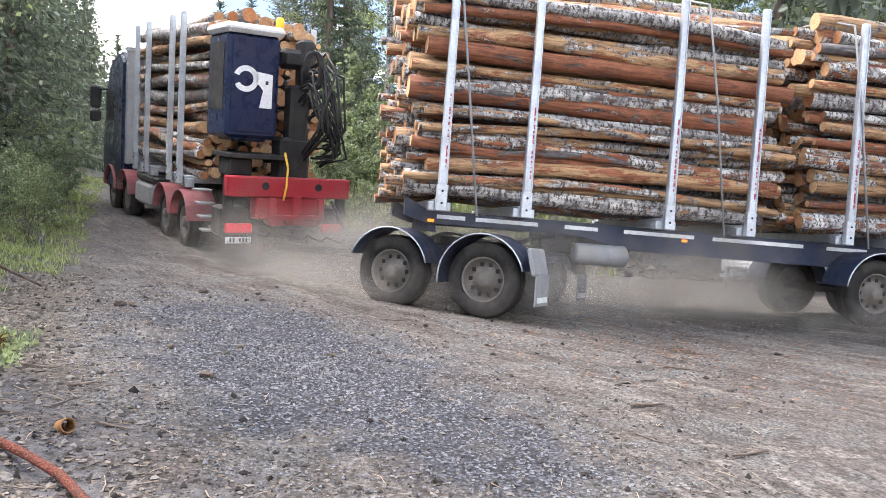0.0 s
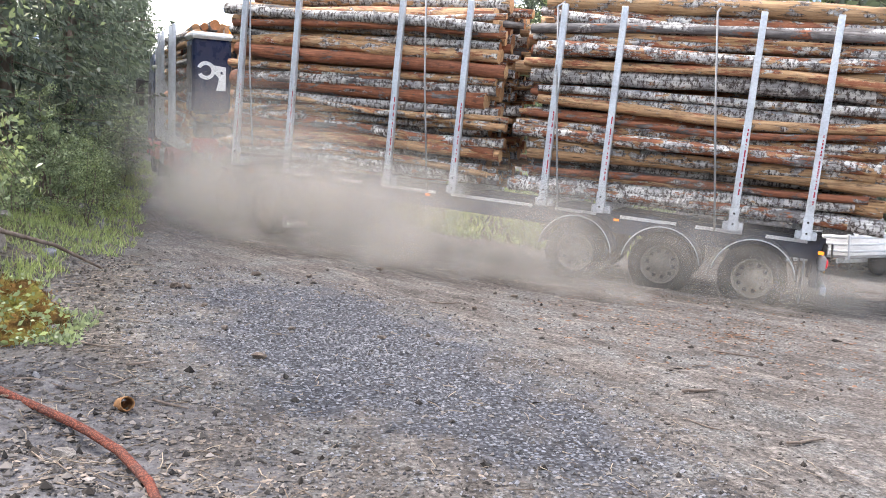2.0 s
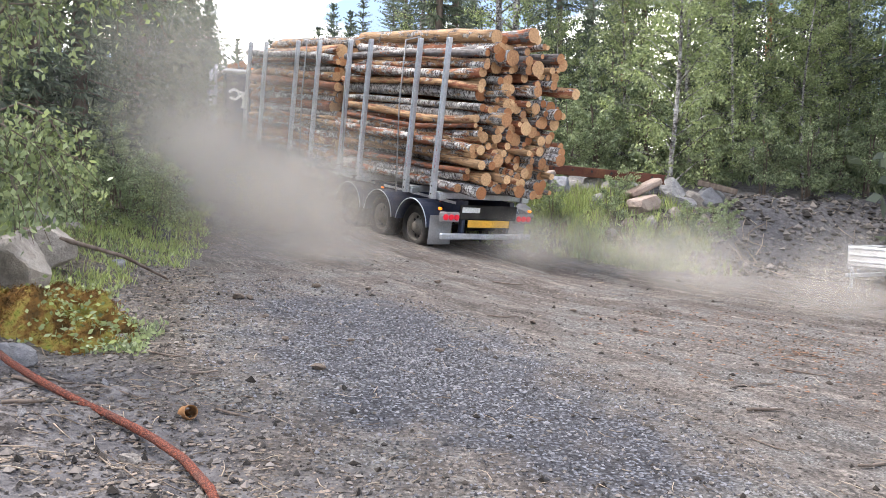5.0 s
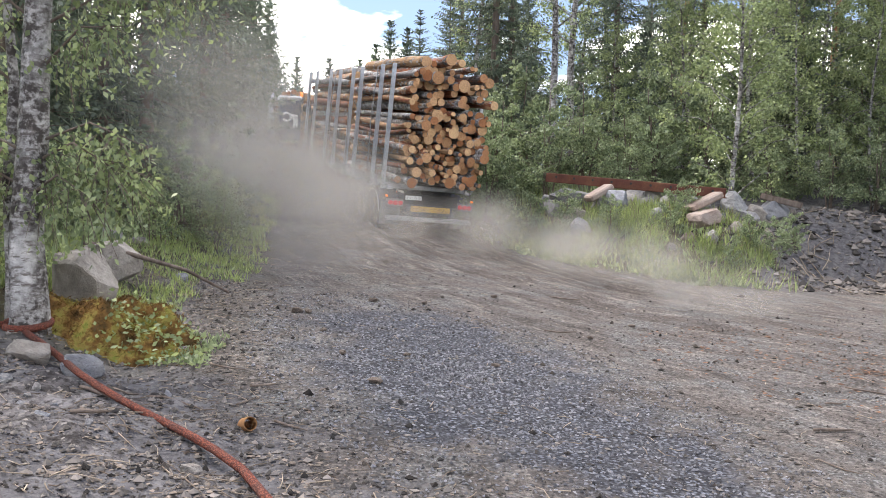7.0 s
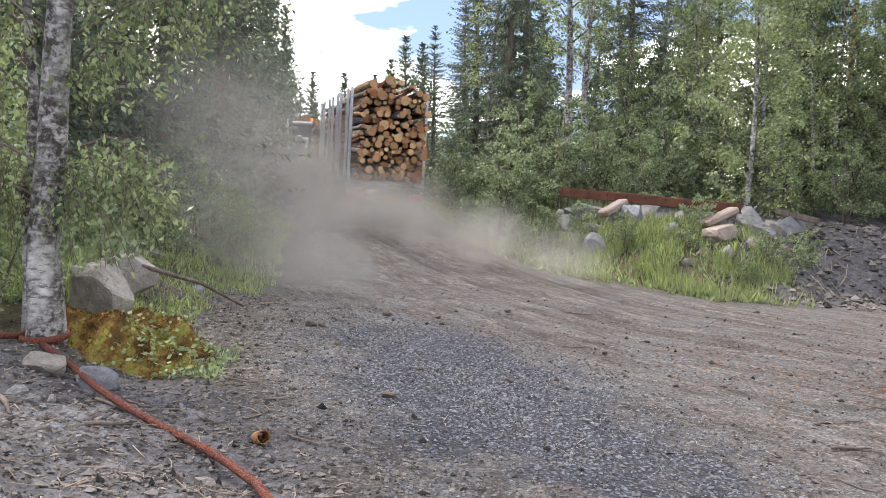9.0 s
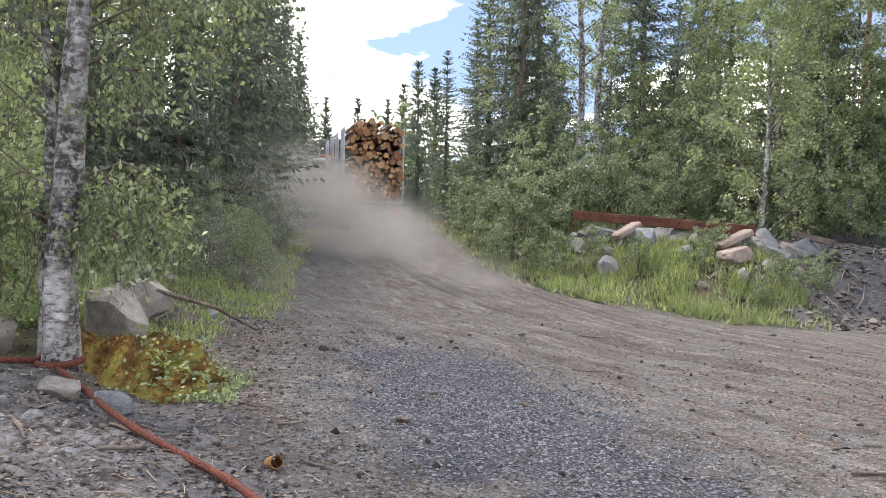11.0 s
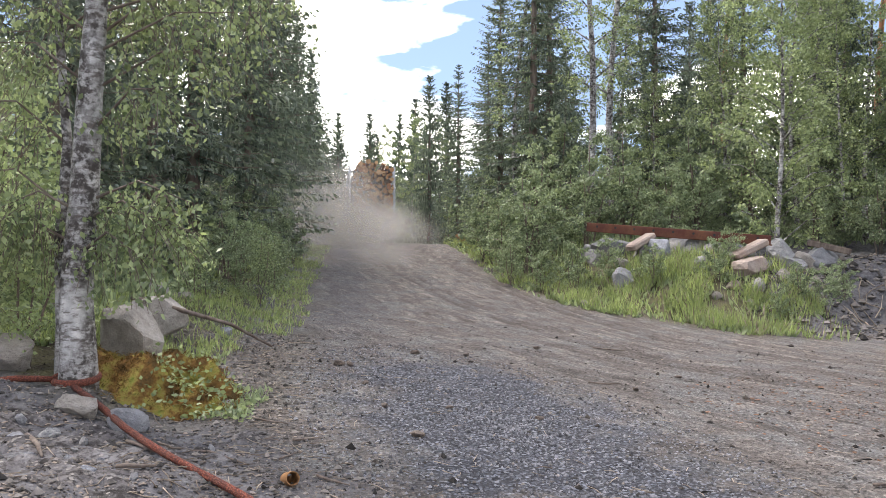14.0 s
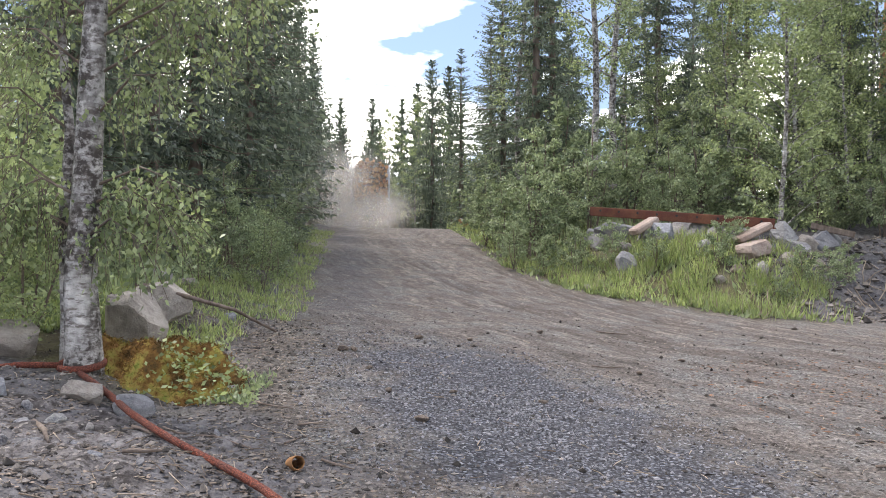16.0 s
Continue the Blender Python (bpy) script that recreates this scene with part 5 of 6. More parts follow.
        pts = [(x + c * ln * u, y + s * ln * u + 0.02 * math.sin(5 * u + k), ground_z(x + c * ln * u, y + s * ln * u) + r + 0.01 * abs(math.sin(3 * u))) for u in (-0.5, -0.2, 0.1, 0.5)]
        tagged(tubes("stick", [(pts, [r, r * 1.1, r, r * 0.5])], M_SPRUCE_BARK, sides=6), "short dark broken stick lying on the gravel", "stick", "loose sticks")


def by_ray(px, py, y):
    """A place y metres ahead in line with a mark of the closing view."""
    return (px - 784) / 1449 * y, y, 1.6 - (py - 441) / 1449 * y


def right_side():
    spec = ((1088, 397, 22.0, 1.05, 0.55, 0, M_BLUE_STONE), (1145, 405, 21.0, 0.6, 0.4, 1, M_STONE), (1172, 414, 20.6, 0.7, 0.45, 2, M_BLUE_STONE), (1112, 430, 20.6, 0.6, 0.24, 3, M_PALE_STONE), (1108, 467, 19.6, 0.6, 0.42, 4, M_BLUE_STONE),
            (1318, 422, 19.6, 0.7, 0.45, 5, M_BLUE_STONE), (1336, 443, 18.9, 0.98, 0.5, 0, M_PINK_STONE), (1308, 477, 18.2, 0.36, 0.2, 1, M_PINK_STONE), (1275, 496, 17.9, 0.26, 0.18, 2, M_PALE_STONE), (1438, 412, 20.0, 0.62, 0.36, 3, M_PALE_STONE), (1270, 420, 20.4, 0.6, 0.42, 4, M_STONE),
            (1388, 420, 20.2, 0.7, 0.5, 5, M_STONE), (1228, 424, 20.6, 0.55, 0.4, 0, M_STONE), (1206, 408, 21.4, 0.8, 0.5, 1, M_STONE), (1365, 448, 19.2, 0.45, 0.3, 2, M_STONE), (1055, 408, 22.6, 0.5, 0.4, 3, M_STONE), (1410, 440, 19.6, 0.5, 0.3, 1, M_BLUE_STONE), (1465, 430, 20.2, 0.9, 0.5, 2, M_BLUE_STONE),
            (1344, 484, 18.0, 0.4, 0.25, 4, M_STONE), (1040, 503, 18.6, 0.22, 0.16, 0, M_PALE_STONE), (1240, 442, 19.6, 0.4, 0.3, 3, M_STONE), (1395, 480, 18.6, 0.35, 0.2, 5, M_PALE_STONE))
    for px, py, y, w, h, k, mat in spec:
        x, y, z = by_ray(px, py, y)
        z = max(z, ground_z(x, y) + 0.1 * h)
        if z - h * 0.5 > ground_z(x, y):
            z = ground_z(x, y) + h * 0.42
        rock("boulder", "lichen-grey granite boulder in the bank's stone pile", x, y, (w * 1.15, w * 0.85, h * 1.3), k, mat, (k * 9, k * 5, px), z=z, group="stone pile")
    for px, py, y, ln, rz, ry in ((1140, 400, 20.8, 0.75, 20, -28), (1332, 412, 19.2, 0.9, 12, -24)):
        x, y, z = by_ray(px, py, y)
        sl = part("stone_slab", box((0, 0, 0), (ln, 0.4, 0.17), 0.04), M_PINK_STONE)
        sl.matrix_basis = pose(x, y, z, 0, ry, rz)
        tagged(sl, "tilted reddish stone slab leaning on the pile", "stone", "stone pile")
    # rusty beam
    a, b = Vector((3.95, 22.0, 2.62)), Vector((7.9, 19.5, 2.2))
    d = (b - a).normalized()
    m = Matrix((d, Vector((0, 0, 1)).cross(d).normalized(), d.cross(Vector((0, 0, 1)).cross(d)).normalized())).transposed().to_4x4()
    m.translation = (a + b) / 2
    ln = (b - a).length
    beam = thing("steel_beam", "long rusty red steel channel beam with holes resting on stones", "steel beam", m=m)
    part("web", box((0, 0, 0), (ln, 0.03, 0.22), 0.005), M_RUST, beam)
    part("top_flange", box((0, 0.1, 0.105), (ln, 0.22, 0.03), 0.005), M_RUST, beam)
    part("bottom_flange", box((0, 0.1, -0.105), (ln, 0.22, 0.03), 0.005), M_RUST, beam)
    for k in range(9):
        hole = part("bolt_hole", lathe_y([(0, -0.004), (0.032, -0.004), (0.032, 0.004), (0, 0.004)], 12), M_BLACK, beam)
        hole.location = (-ln / 2 + 0.3 + k * (ln - 0.6) / 8, -0.016, 0.03)
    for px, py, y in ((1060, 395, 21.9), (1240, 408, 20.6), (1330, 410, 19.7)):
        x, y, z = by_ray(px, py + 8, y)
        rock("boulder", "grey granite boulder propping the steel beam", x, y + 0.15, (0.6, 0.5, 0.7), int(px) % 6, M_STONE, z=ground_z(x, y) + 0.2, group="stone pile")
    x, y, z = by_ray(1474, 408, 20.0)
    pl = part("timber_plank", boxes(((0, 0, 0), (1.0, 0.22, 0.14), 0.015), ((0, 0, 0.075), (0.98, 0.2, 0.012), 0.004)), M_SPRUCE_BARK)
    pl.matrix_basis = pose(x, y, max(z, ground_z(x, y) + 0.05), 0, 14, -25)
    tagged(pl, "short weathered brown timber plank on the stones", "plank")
    stump = tubes("tree_stump", [([(5.2 + 1.8, 24.2, 1.7), (7.0, 24.2, 2.6), (7.02, 24.2, 3.05)], [0.2, 0.17, 0.14])], M_BIRCH, sides=10)
    tagged(stump, "broken grey tree stump behind the stone pile", "stump")
    # stacked light-coloured timber at the bend
    pile = thing("firewood_pile", "small pile of pale birch billets beside the road", "wood pile")
    rng = np.random.default_rng(5)
    for k in range(12):
        me = log_mesh(rng, 0.9 + 0.3 * rng.random(), 0.09, 8, 3)
        ob = new("billet", me)
        ob.parent = pile
        ob.matrix_basis = pose(0.9 + 0.25 * (k % 5) + 0.1 * rng.random(), 41 + 0.2 * rng.random(), ground_z(0.6, 41) + 0.1 + 0.17 * (k // 5), 0, 0, 70 + 30 * rng.random())


def cart():
    u, v = Vector((0.95, 0.31, 0)).normalized(), Vector((-0.31, 0.95, 0)).normalized()
    m = Matrix((u, v, Vector((0, 0, 1)))).transposed().to_4x4()
    m.translation = Vector((11.35, 14.75, ground_z(12.2, 15.6, False)))
    c = thing("utility_trailer", "small galvanised drop-side utility trailer parked in the yard", "trailer", m=m)
    L, W, z0 = 2.5, 1.7, 0.42
    part("bed", box((L / 2, W / 2, z0), (L, W, 0.06), 0.01), M_GREYFLAP, c)
    for nm, ctr, sz in (("side_panel", (0.0, W / 2, z0 + 0.24), (0.035, W, 0.42)), ("tail_panel", (L / 2, 0.0, z0 + 0.24), (L, 0.035, 0.42)), ("side_panel", (L, W / 2, z0 + 0.24), (0.035, W, 0.42)), ("front_panel", (L / 2, W, z0 + 0.24), (L, 0.035, 0.42))):
        p = part(nm, box(ctr, sz, 0.01), M_WHITE, c)
        for dz in (-0.12, 0.02, 0.16):
            s2 = tuple(a + (0.016 if a < 0.1 else -0.06) for a in sz[:2]) + (0.045,)
            part("rib", box((ctr[0], ctr[1], ctr[2] + dz), s2, 0.008), M_STEEL, p)
    for x in (0.02, L - 0.02):
        for y in (0.02, W - 0.02):
            part("corner_post", box((x, y, z0 + 0.2), (0.07, 0.07, 0.54), 0.01), M_STEEL, c)
    part("latch", box((-0.03, 0.35, z0 + 0.1), (0.02, 0.04, 0.3), 0.005), M_BLACK, c)
    part("underframe", boxes(((L / 2, 0.25, 0.33), (L, 0.06, 0.1)), ((L / 2, W - 0.25, 0.33), (L, 0.06, 0.1)), ((-0.5, W / 2, 0.33), (1.2, 0.07, 0.08))), M_STEEL, c)
    for y in (-0.02, W + 0.02):
        wh = part("wheel", lathe_y([(0, -0.08), (0.2, -0.08), (0.29, -0.06), (0.3, 0), (0.29, 0.06), (0.2, 0.08), (0, 0.06)], 20), M_TYRE, c, smooth=True)
        wh.location = (1.25, y * 0.8 + 0.15, 0.3)
    part("jockey_stand", boxes(((-0.95, W / 2, 0.25), (0.05, 0.05, 0.5)), ((-0.95, W / 2, 0.02), (0.16, 0.12, 0.03))), M_STEEL, c)
    # what stands on it
    bx = thing("fuel_tank_box", "black tank box with hazard diamonds and a yellow label", "tank", m=m @ pose(0.95, 0.62, z0 + 0.03))
    part("tank_body", box((0.55, 0.35, 0.36), (1.1, 0.75, 0.66), 0.05), M_BLACK, bx)
    part("lid", box((0.55, 0.35, 0.72), (1.12, 0.77, 0.08), 0.03), M_GREYFLAP, bx)
    part("yellow_label", box((0.5, -0.03, 0.52), (0.42, 0.008, 0.12), 0), M_YELLOW, bx)
    part("label_bars", boxes(*[((0.34 + 0.055 * k, -0.036, 0.52), (0.035, 0.006, 0.07), 0) for k in range(7)]), M_BLACK, bx)
    for x, mt in ((0.14, M_PALE), (0.46, M_RED), (0.86, M_PALE)):
        dm = part("hazard_diamond", box((0, 0, 0), (0.17, 0.008, 0.17), 0), mt, bx)
        dm.matrix_basis = pose(x, -0.034, 0.34 + 0.1 * (mt is M_PALE), 0, 45)
    arm = thing("yellow_lever", "yellow hand pump lever raised above the tank box", "lever", m=m @ pose(1.55, 0.8, z0 + 0.82, 0, 14))
    part("lever_bar", box((0, 0, 0.3), (0.1, 0.08, 0.75), 0.02), M_YELLOW, arm)
    part("handle_frame", boxes(((-0.2, 0, 0.03), (0.5, 0.03, 0.03)), ((-0.45, 0, 0.1), (0.03, 0.03, 0.16)), ((-0.2, 0, 0.17), (0.5, 0.03, 0.03))), M_STEEL, arm)


left_side()
right_side()
cart()


# ---- ground cover ----
def grains(name, label, category, n, seed, where, size, mats, flat=0.7):
    """Loose stones or chips too many to count: small irregular eight-sided lumps lying on the ground."""
    rng = np.random.default_rng(seed)
    shape = np.array([(1, 0, 0), (0, 1, 0), (-1, 0, 0), (0, -1, 0), (0, 0, 1), (0, 0, -1)], float)
    tris = np.array([(0, 1, 4), (1, 2, 4), (2, 3, 4), (3, 0, 4), (1, 0, 5), (2, 1, 5), (3, 2, 5), (0, 3, 5)])
    V, F = [], []
    while len(F) < n:
        x, y = where(rng)
        s = size(rng)
        a = rng.random() * 6.28
        c, d = math.cos(a), math.sin(a)
        q = shape * (1 + 0.35 * rng.normal(size=(6, 1))) * np.array([s * (0.8 + 0.6 * rng.random()), s * 0.8, s * flat])
        q = np.stack([q[:, 0] * c - q[:, 1] * d, q[:, 0] * d + q[:, 1] * c, q[:, 2]], 1) + (x, y, ground_z(x, y) + s * flat * 0.35)
        F.append(tris + 6 * len(V))
        V.append(q)
    ob = mesh_part(name, np.concatenate(V).tolist(), np.concatenate(F).tolist(), mats)
    return tagged(ob, label, category, kind="stuff")


def near_yard(rng):
    y = 3.6 + 11 * rng.random() ** 1.7
    return -0.62 * y + 0.3 + rng.random() * (1.35 * y), y


def gravel_patch(rng):
    a, r = rng.random() * 6.28, rng.random() ** 0.75
    e, f = 1.9 * r * math.cos(a), 4.3 * r * math.sin(a)
    return 0.62 + e * 0.9 - f * 0.32, max(3.8, 7.0 + e * 0.32 + f * 0.9)


def left_debris(rng):
    y = 3.8 + 7.5 * rng.random() ** 1.3
    return road_left(y) + 0.25 + 0.38 * rng.normal() - 1.5 * rng.random() * (1.9 if y < 6.6 else 0.8), y


def right_yard(rng):
    a, r = rng.random() * 6.28, rng.random() ** 0.8
    return 5.2 + 2.6 * r * math.cos(a), 8.6 + 2.6 * r * math.sin(a)


def right_bank(rng):
    return 6.5 + 9 * rng.random(), 16.2 + 5 * rng.random()


def random_grey(name, a, b):
    m = Mat(name, 0.9)
    return m.color(m.mix(m.rand(True), a, b)).bump(m.noise(80, 3), 0.4, 0.003).m


M_GRIT = random_grey("loose_grit", (0.035, 0.034, 0.038), (0.25, 0.246, 0.265))
M_GRITB = random_grey("brown_grit", (0.025, 0.022, 0.02), (0.235, 0.207, 0.188))
M_CHIP = random_grey("bark_chips", (0.012, 0.010, 0.009), (0.25, 0.20, 0.165))
M_TWIG = random_grey("dry_twigs", (0.09, 0.065, 0.05), (0.38, 0.31, 0.24))
M_CLOD = random_grey("dark_clod", (0.012, 0.010, 0.009), (0.055, 0.045, 0.038))
M_BARKBIT = random_grey("red_bark_chips", (0.035, 0.022, 0.016), (0.23, 0.13, 0.085))
grains("road_gravel", "loose blue-grey crushed stone on the road", "gravel", 13000, 1, gravel_patch, lambda r: 0.006 + 0.012 * r.random() ** 2, M_GRIT)
grains("yard_grit", "scattered brown-grey grit and small stones", "gravel", 12000, 2, near_yard, lambda r: 0.004 + 0.017 * r.random() ** 3, M_GRITB)
grains("bark_litter", "bark chips and leaf litter along the road edge", "litter", 15000, 3, left_debris, lambda r: 0.004 + 0.020 * r.random() ** 2.5, M_CHIP, 0.3)
grains("edge_gravel", "loose grey stones along the road edge", "gravel", 7000, 6, left_debris, lambda r: 0.006 + 0.026 * r.random() ** 4, M_GRITB)
grains("bank_rubble", "grey rubble and wood debris on the bank", "rubble", 3500, 4, right_bank, lambda r: 0.02 + 0.10 * r.random() ** 3, M_GRITB)


grains("dark_clods", "dark clods of earth and bark scattered over the road", "clods", 900, 12, near_yard, lambda r: 0.009 + 0.030 * r.random() ** 4, M_CLOD, 0.6)
grains("yard_bark", "red-brown bark chips strewn over the yard", "litter", 1500, 9, right_yard, lambda r: 0.006 + 0.028 * r.random() ** 2.5, M_BARKBIT, 0.3)


def twig_litter(name, label, n, seed, where, ln, r):
    rng = np.random.default_rng(seed)
    items = []
    for _ in range(n):
        x, y = where(rng)
        a, l = rng.random() * 6.28, ln * (0.4 + rng.random())
        pts = [(x + math.cos(a + 0.2 * u) * l * u, y + math.sin(a + 0.2 * u) * l * u, ground_z(x + math.cos(a) * l * u, y + math.sin(a) * l * u) + r * 1.2 + 0.02 * rng.random()) for u in (-0.5, 0.0, 0.5)]
        items.append((pts, [r, r * 0.8, r * 0.4]))
    return tagged(tubes(name, items, M_TWIG, sides=4), label, "twigs", kind="stuff")


twig_litter("twig_litter", "thin dry twigs scattered over the road edge", 260, 1, left_debris, 0.16, 0.004)
twig_litter("road_twigs", "thin dry twigs scattered over the gravel", 620, 2, near_yard, 0.12, 0.0035)
twig_litter("bank_branches", "grey dry branches lying on the rubble bank", 90, 3, right_bank, 0.9, 0.014)


def blades(name, label, category, n, seed, where, length, width, material, up=1.0):
    rng = np.random.default_rng(seed)
    P, A = [], []
    while len(P) < n:
        x, y = where(rng)
        l = length * (0.45 + 0.75 * rng.random())
        ax = np.array([rng.normal() * 0.35, rng.normal() * 0.35, up])
        ax *= l / 2 / np.linalg.norm(ax)
        P.append(np.array([x, y, ground_z(x, y) - 0.01]) + ax)
        A.append(ax)
    A = np.array(A)
    B = unit(np.cross(A, rng.normal(size=A.shape))) * width * (0.6 + 0.8 * rng.random((n, 1)))
    return tagged(quads(name, P, A, B, material), label, category, kind="stuff")


def left_verge(rng):
    y = 8.1 + 26 * rng.random() ** 1.5
    x = road_left(y) + (0.25 if y > 11 else -0.35) - 3.0 * rng.random() ** 0.85 + 0.35 * noise.noise((y * 1.5, 3, 1))
    return (x, y) if noise.noise((x * 1.1, y * 1.1, 8)) + 0.7 * noise.noise((x * 3.5, y * 3.5, 8)) > -0.06 or rng.random() < 0.08 else left_verge(rng)


def far_verge(rng):
    k = rng.integers(2, 10)
    (ax, ay), (bx, by) = BANK_FOOT[k], BANK_FOOT[k + 1]
    u = rng.random()
    dx, dy = bx - ax, by - ay
    l = math.hypot(dx, dy)
    o = -0.4 + 3.9 * rng.random()
    x, y = ax + dx * u - dy / l * o, ay + dy * u + dx / l * o
    if noise.noise((x * 1.0, y * 1.0, 18)) + 0.6 * noise.noise((x * 3, y * 3, 8)) < 0.06 and rng.random() < 0.9:
        return far_verge(rng)
    return x, y


def forest_floor(rng):
    if rng.random() < 0.4:
        y = 9 + 26 * rng.random()
        return road_left(y) - 1.5 - 6 * rng.random(), y
    return 2 + 20 * rng.random(), 23 + 10 * rng.random()


def mound_edge(rng):
    return -2.65 + 1.1 * rng.random() ** 0.7, 6.6 + 1.1 * rng.random()


blades("verge_grass", "short green grass on the roadside bank", "grass", 22000, 1, left_verge, 0.17, 0.005, M_GRASS)
blades("dry_grass", "dry straw-brown grass and stalks on the banks", "grass", 4500, 7, left_verge, 0.14, 0.006, M_TWIG, 0.5)
blades("dry_bank_grass", "dry straw-brown stalks on the far bank", "grass", 2500, 8, far_verge, 0.42, 0.007, M_TWIG)
blades("bank_grass", "tall yellow-green grass on the far bank", "grass", 11500, 2, far_verge, 0.40, 0.009, M_GRASS)
blades("forest_undergrowth", "low green undergrowth under the trees", "undergrowth", 17000, 3, forest_floor, 0.42, 0.038, M_WILLOW, 0.6)
blades("verge_herbs", "broad-leaved herbs on the roadside bank", "herbs", 7000, 4, left_verge, 0.11, 0.018, M_LEAF, 0.5)
blades("bank_herbs", "broad-leaved herbs among the bank grass", "herbs", 7000, 5, far_verge, 0.22, 0.035, M_LEAF, 0.5)
blades("mound_seedlings", "green seedlings on the mossy mound", "herbs", 500, 6, mound_edge, 0.09, 0.016, M_WILLOW, 0.6)


# ---- dust ----
scene.cycles.transparent_max_bounces = 80


def dust_material(name, density):
    """Fine road dust: lit scatter, thinning out from the middle of the puff."""
    m = Mat(name, 1.0)
    c = m.n.new("ShaderNodeTexCoord")
    ln = m.n.new("ShaderNodeVectorMath")
    ln.operation = "LENGTH"
    m.l.new(c.outputs["Object"], ln.inputs[0])
    fall = m.ramp(ln.outputs["Value"], (0.0, 1.0), (0.3, 0.80), (0.6, 0.34), (0.82, 0.08), (0.98, 0.0))
    fall.node.color_ramp.interpolation = "B_SPLINE"
    wisps = m.ramp(m.noise(1.25, 2.5, rough=0.5, warp=0.35), (0.28, 0.25), (0.70, 1.0))
    a = m.mix(1.0, fall, wisps, "MULTIPLY")
    a = m.mix(1.0, a, (density, density, density), "MULTIPLY")
    d, t, x, y, tr = (m.n.new(k) for k in ("ShaderNodeBsdfDiffuse", "ShaderNodeBsdfTranslucent", "ShaderNodeMixShader", "ShaderNodeMixShader", "ShaderNodeBsdfTransparent"))
    for s in (d, t):
        s.inputs[0].default_value = (0.58, 0.545, 0.505, 1)
    x.inputs[0].default_value = 0.5
    m.l.new(d.outputs[0], x.inputs[1])
    m.l.new(t.outputs[0], x.inputs[2])
    m.l.new(a, y.inputs[0])
    m.l.new(tr.outputs[0], y.inputs[1])
    m.l.new(x.outputs[0], y.inputs[2])
    m.l.new(y.outputs[0], m.out.inputs[0])
    return m.m


M_DUST = dust_material("road_dust", 0.30)


def puff_mesh(seed):
    """A puff of dust: layers of fine dust, one behind the other, each bowed and turned a little."""
    rng = np.random.default_rng(seed)
    bm = bmesh.new()
    for k in range(3):
        n = Vector((rng.normal() * 0.3, -1, rng.normal() * 0.3)).normalized()
        q = n.to_track_quat("Z", "Y").to_matrix().to_4x4()
        r = bmesh.ops.create_grid(bm, x_segments=6, y_segments=6, size=1.0)
        for v in r["verts"]:
            d = v.co.length
            v.co.z = 0.10 * math.sin(2.2 * v.co.x + k) + 0.15 * (1 - d * d) + (k - 1) * 0.4
        bmesh.ops.transform(bm, matrix=q, verts=r["verts"])
    me = bpy.data.meshes.new("dust_puff")
    bm.to_mesh(me)
    bm.free()
    me.materials.append(M_DUST)
    me.polygons.foreach_set("use_smooth", [True] * len(me.polygons))
    return me


PUFFS = [puff_mesh(k) for k in range(5)]
DUST = []


def track(rows, t):
    ts = [r[0] for r in rows]
    if t < 0:
        way = ((-3, 18.8, 11.4), (-1, 14.2, 11.1), (0, 11.97, 11.03)) if rows is TRAILER_ROWS else ((-3, 9.5, 10.8), (-2, 6.4, 11.0), (-1, 3.0, 12.1), (0, 0.92, 14.36))
        return tuple(float(np.interp(t, [q[0] for q in way], [q[i] for q in way])) for i in (1, 2))
    return float(np.interp(t, ts, [r[1] for r in rows])), float(np.interp(t, ts, [r[2] for r in rows]))


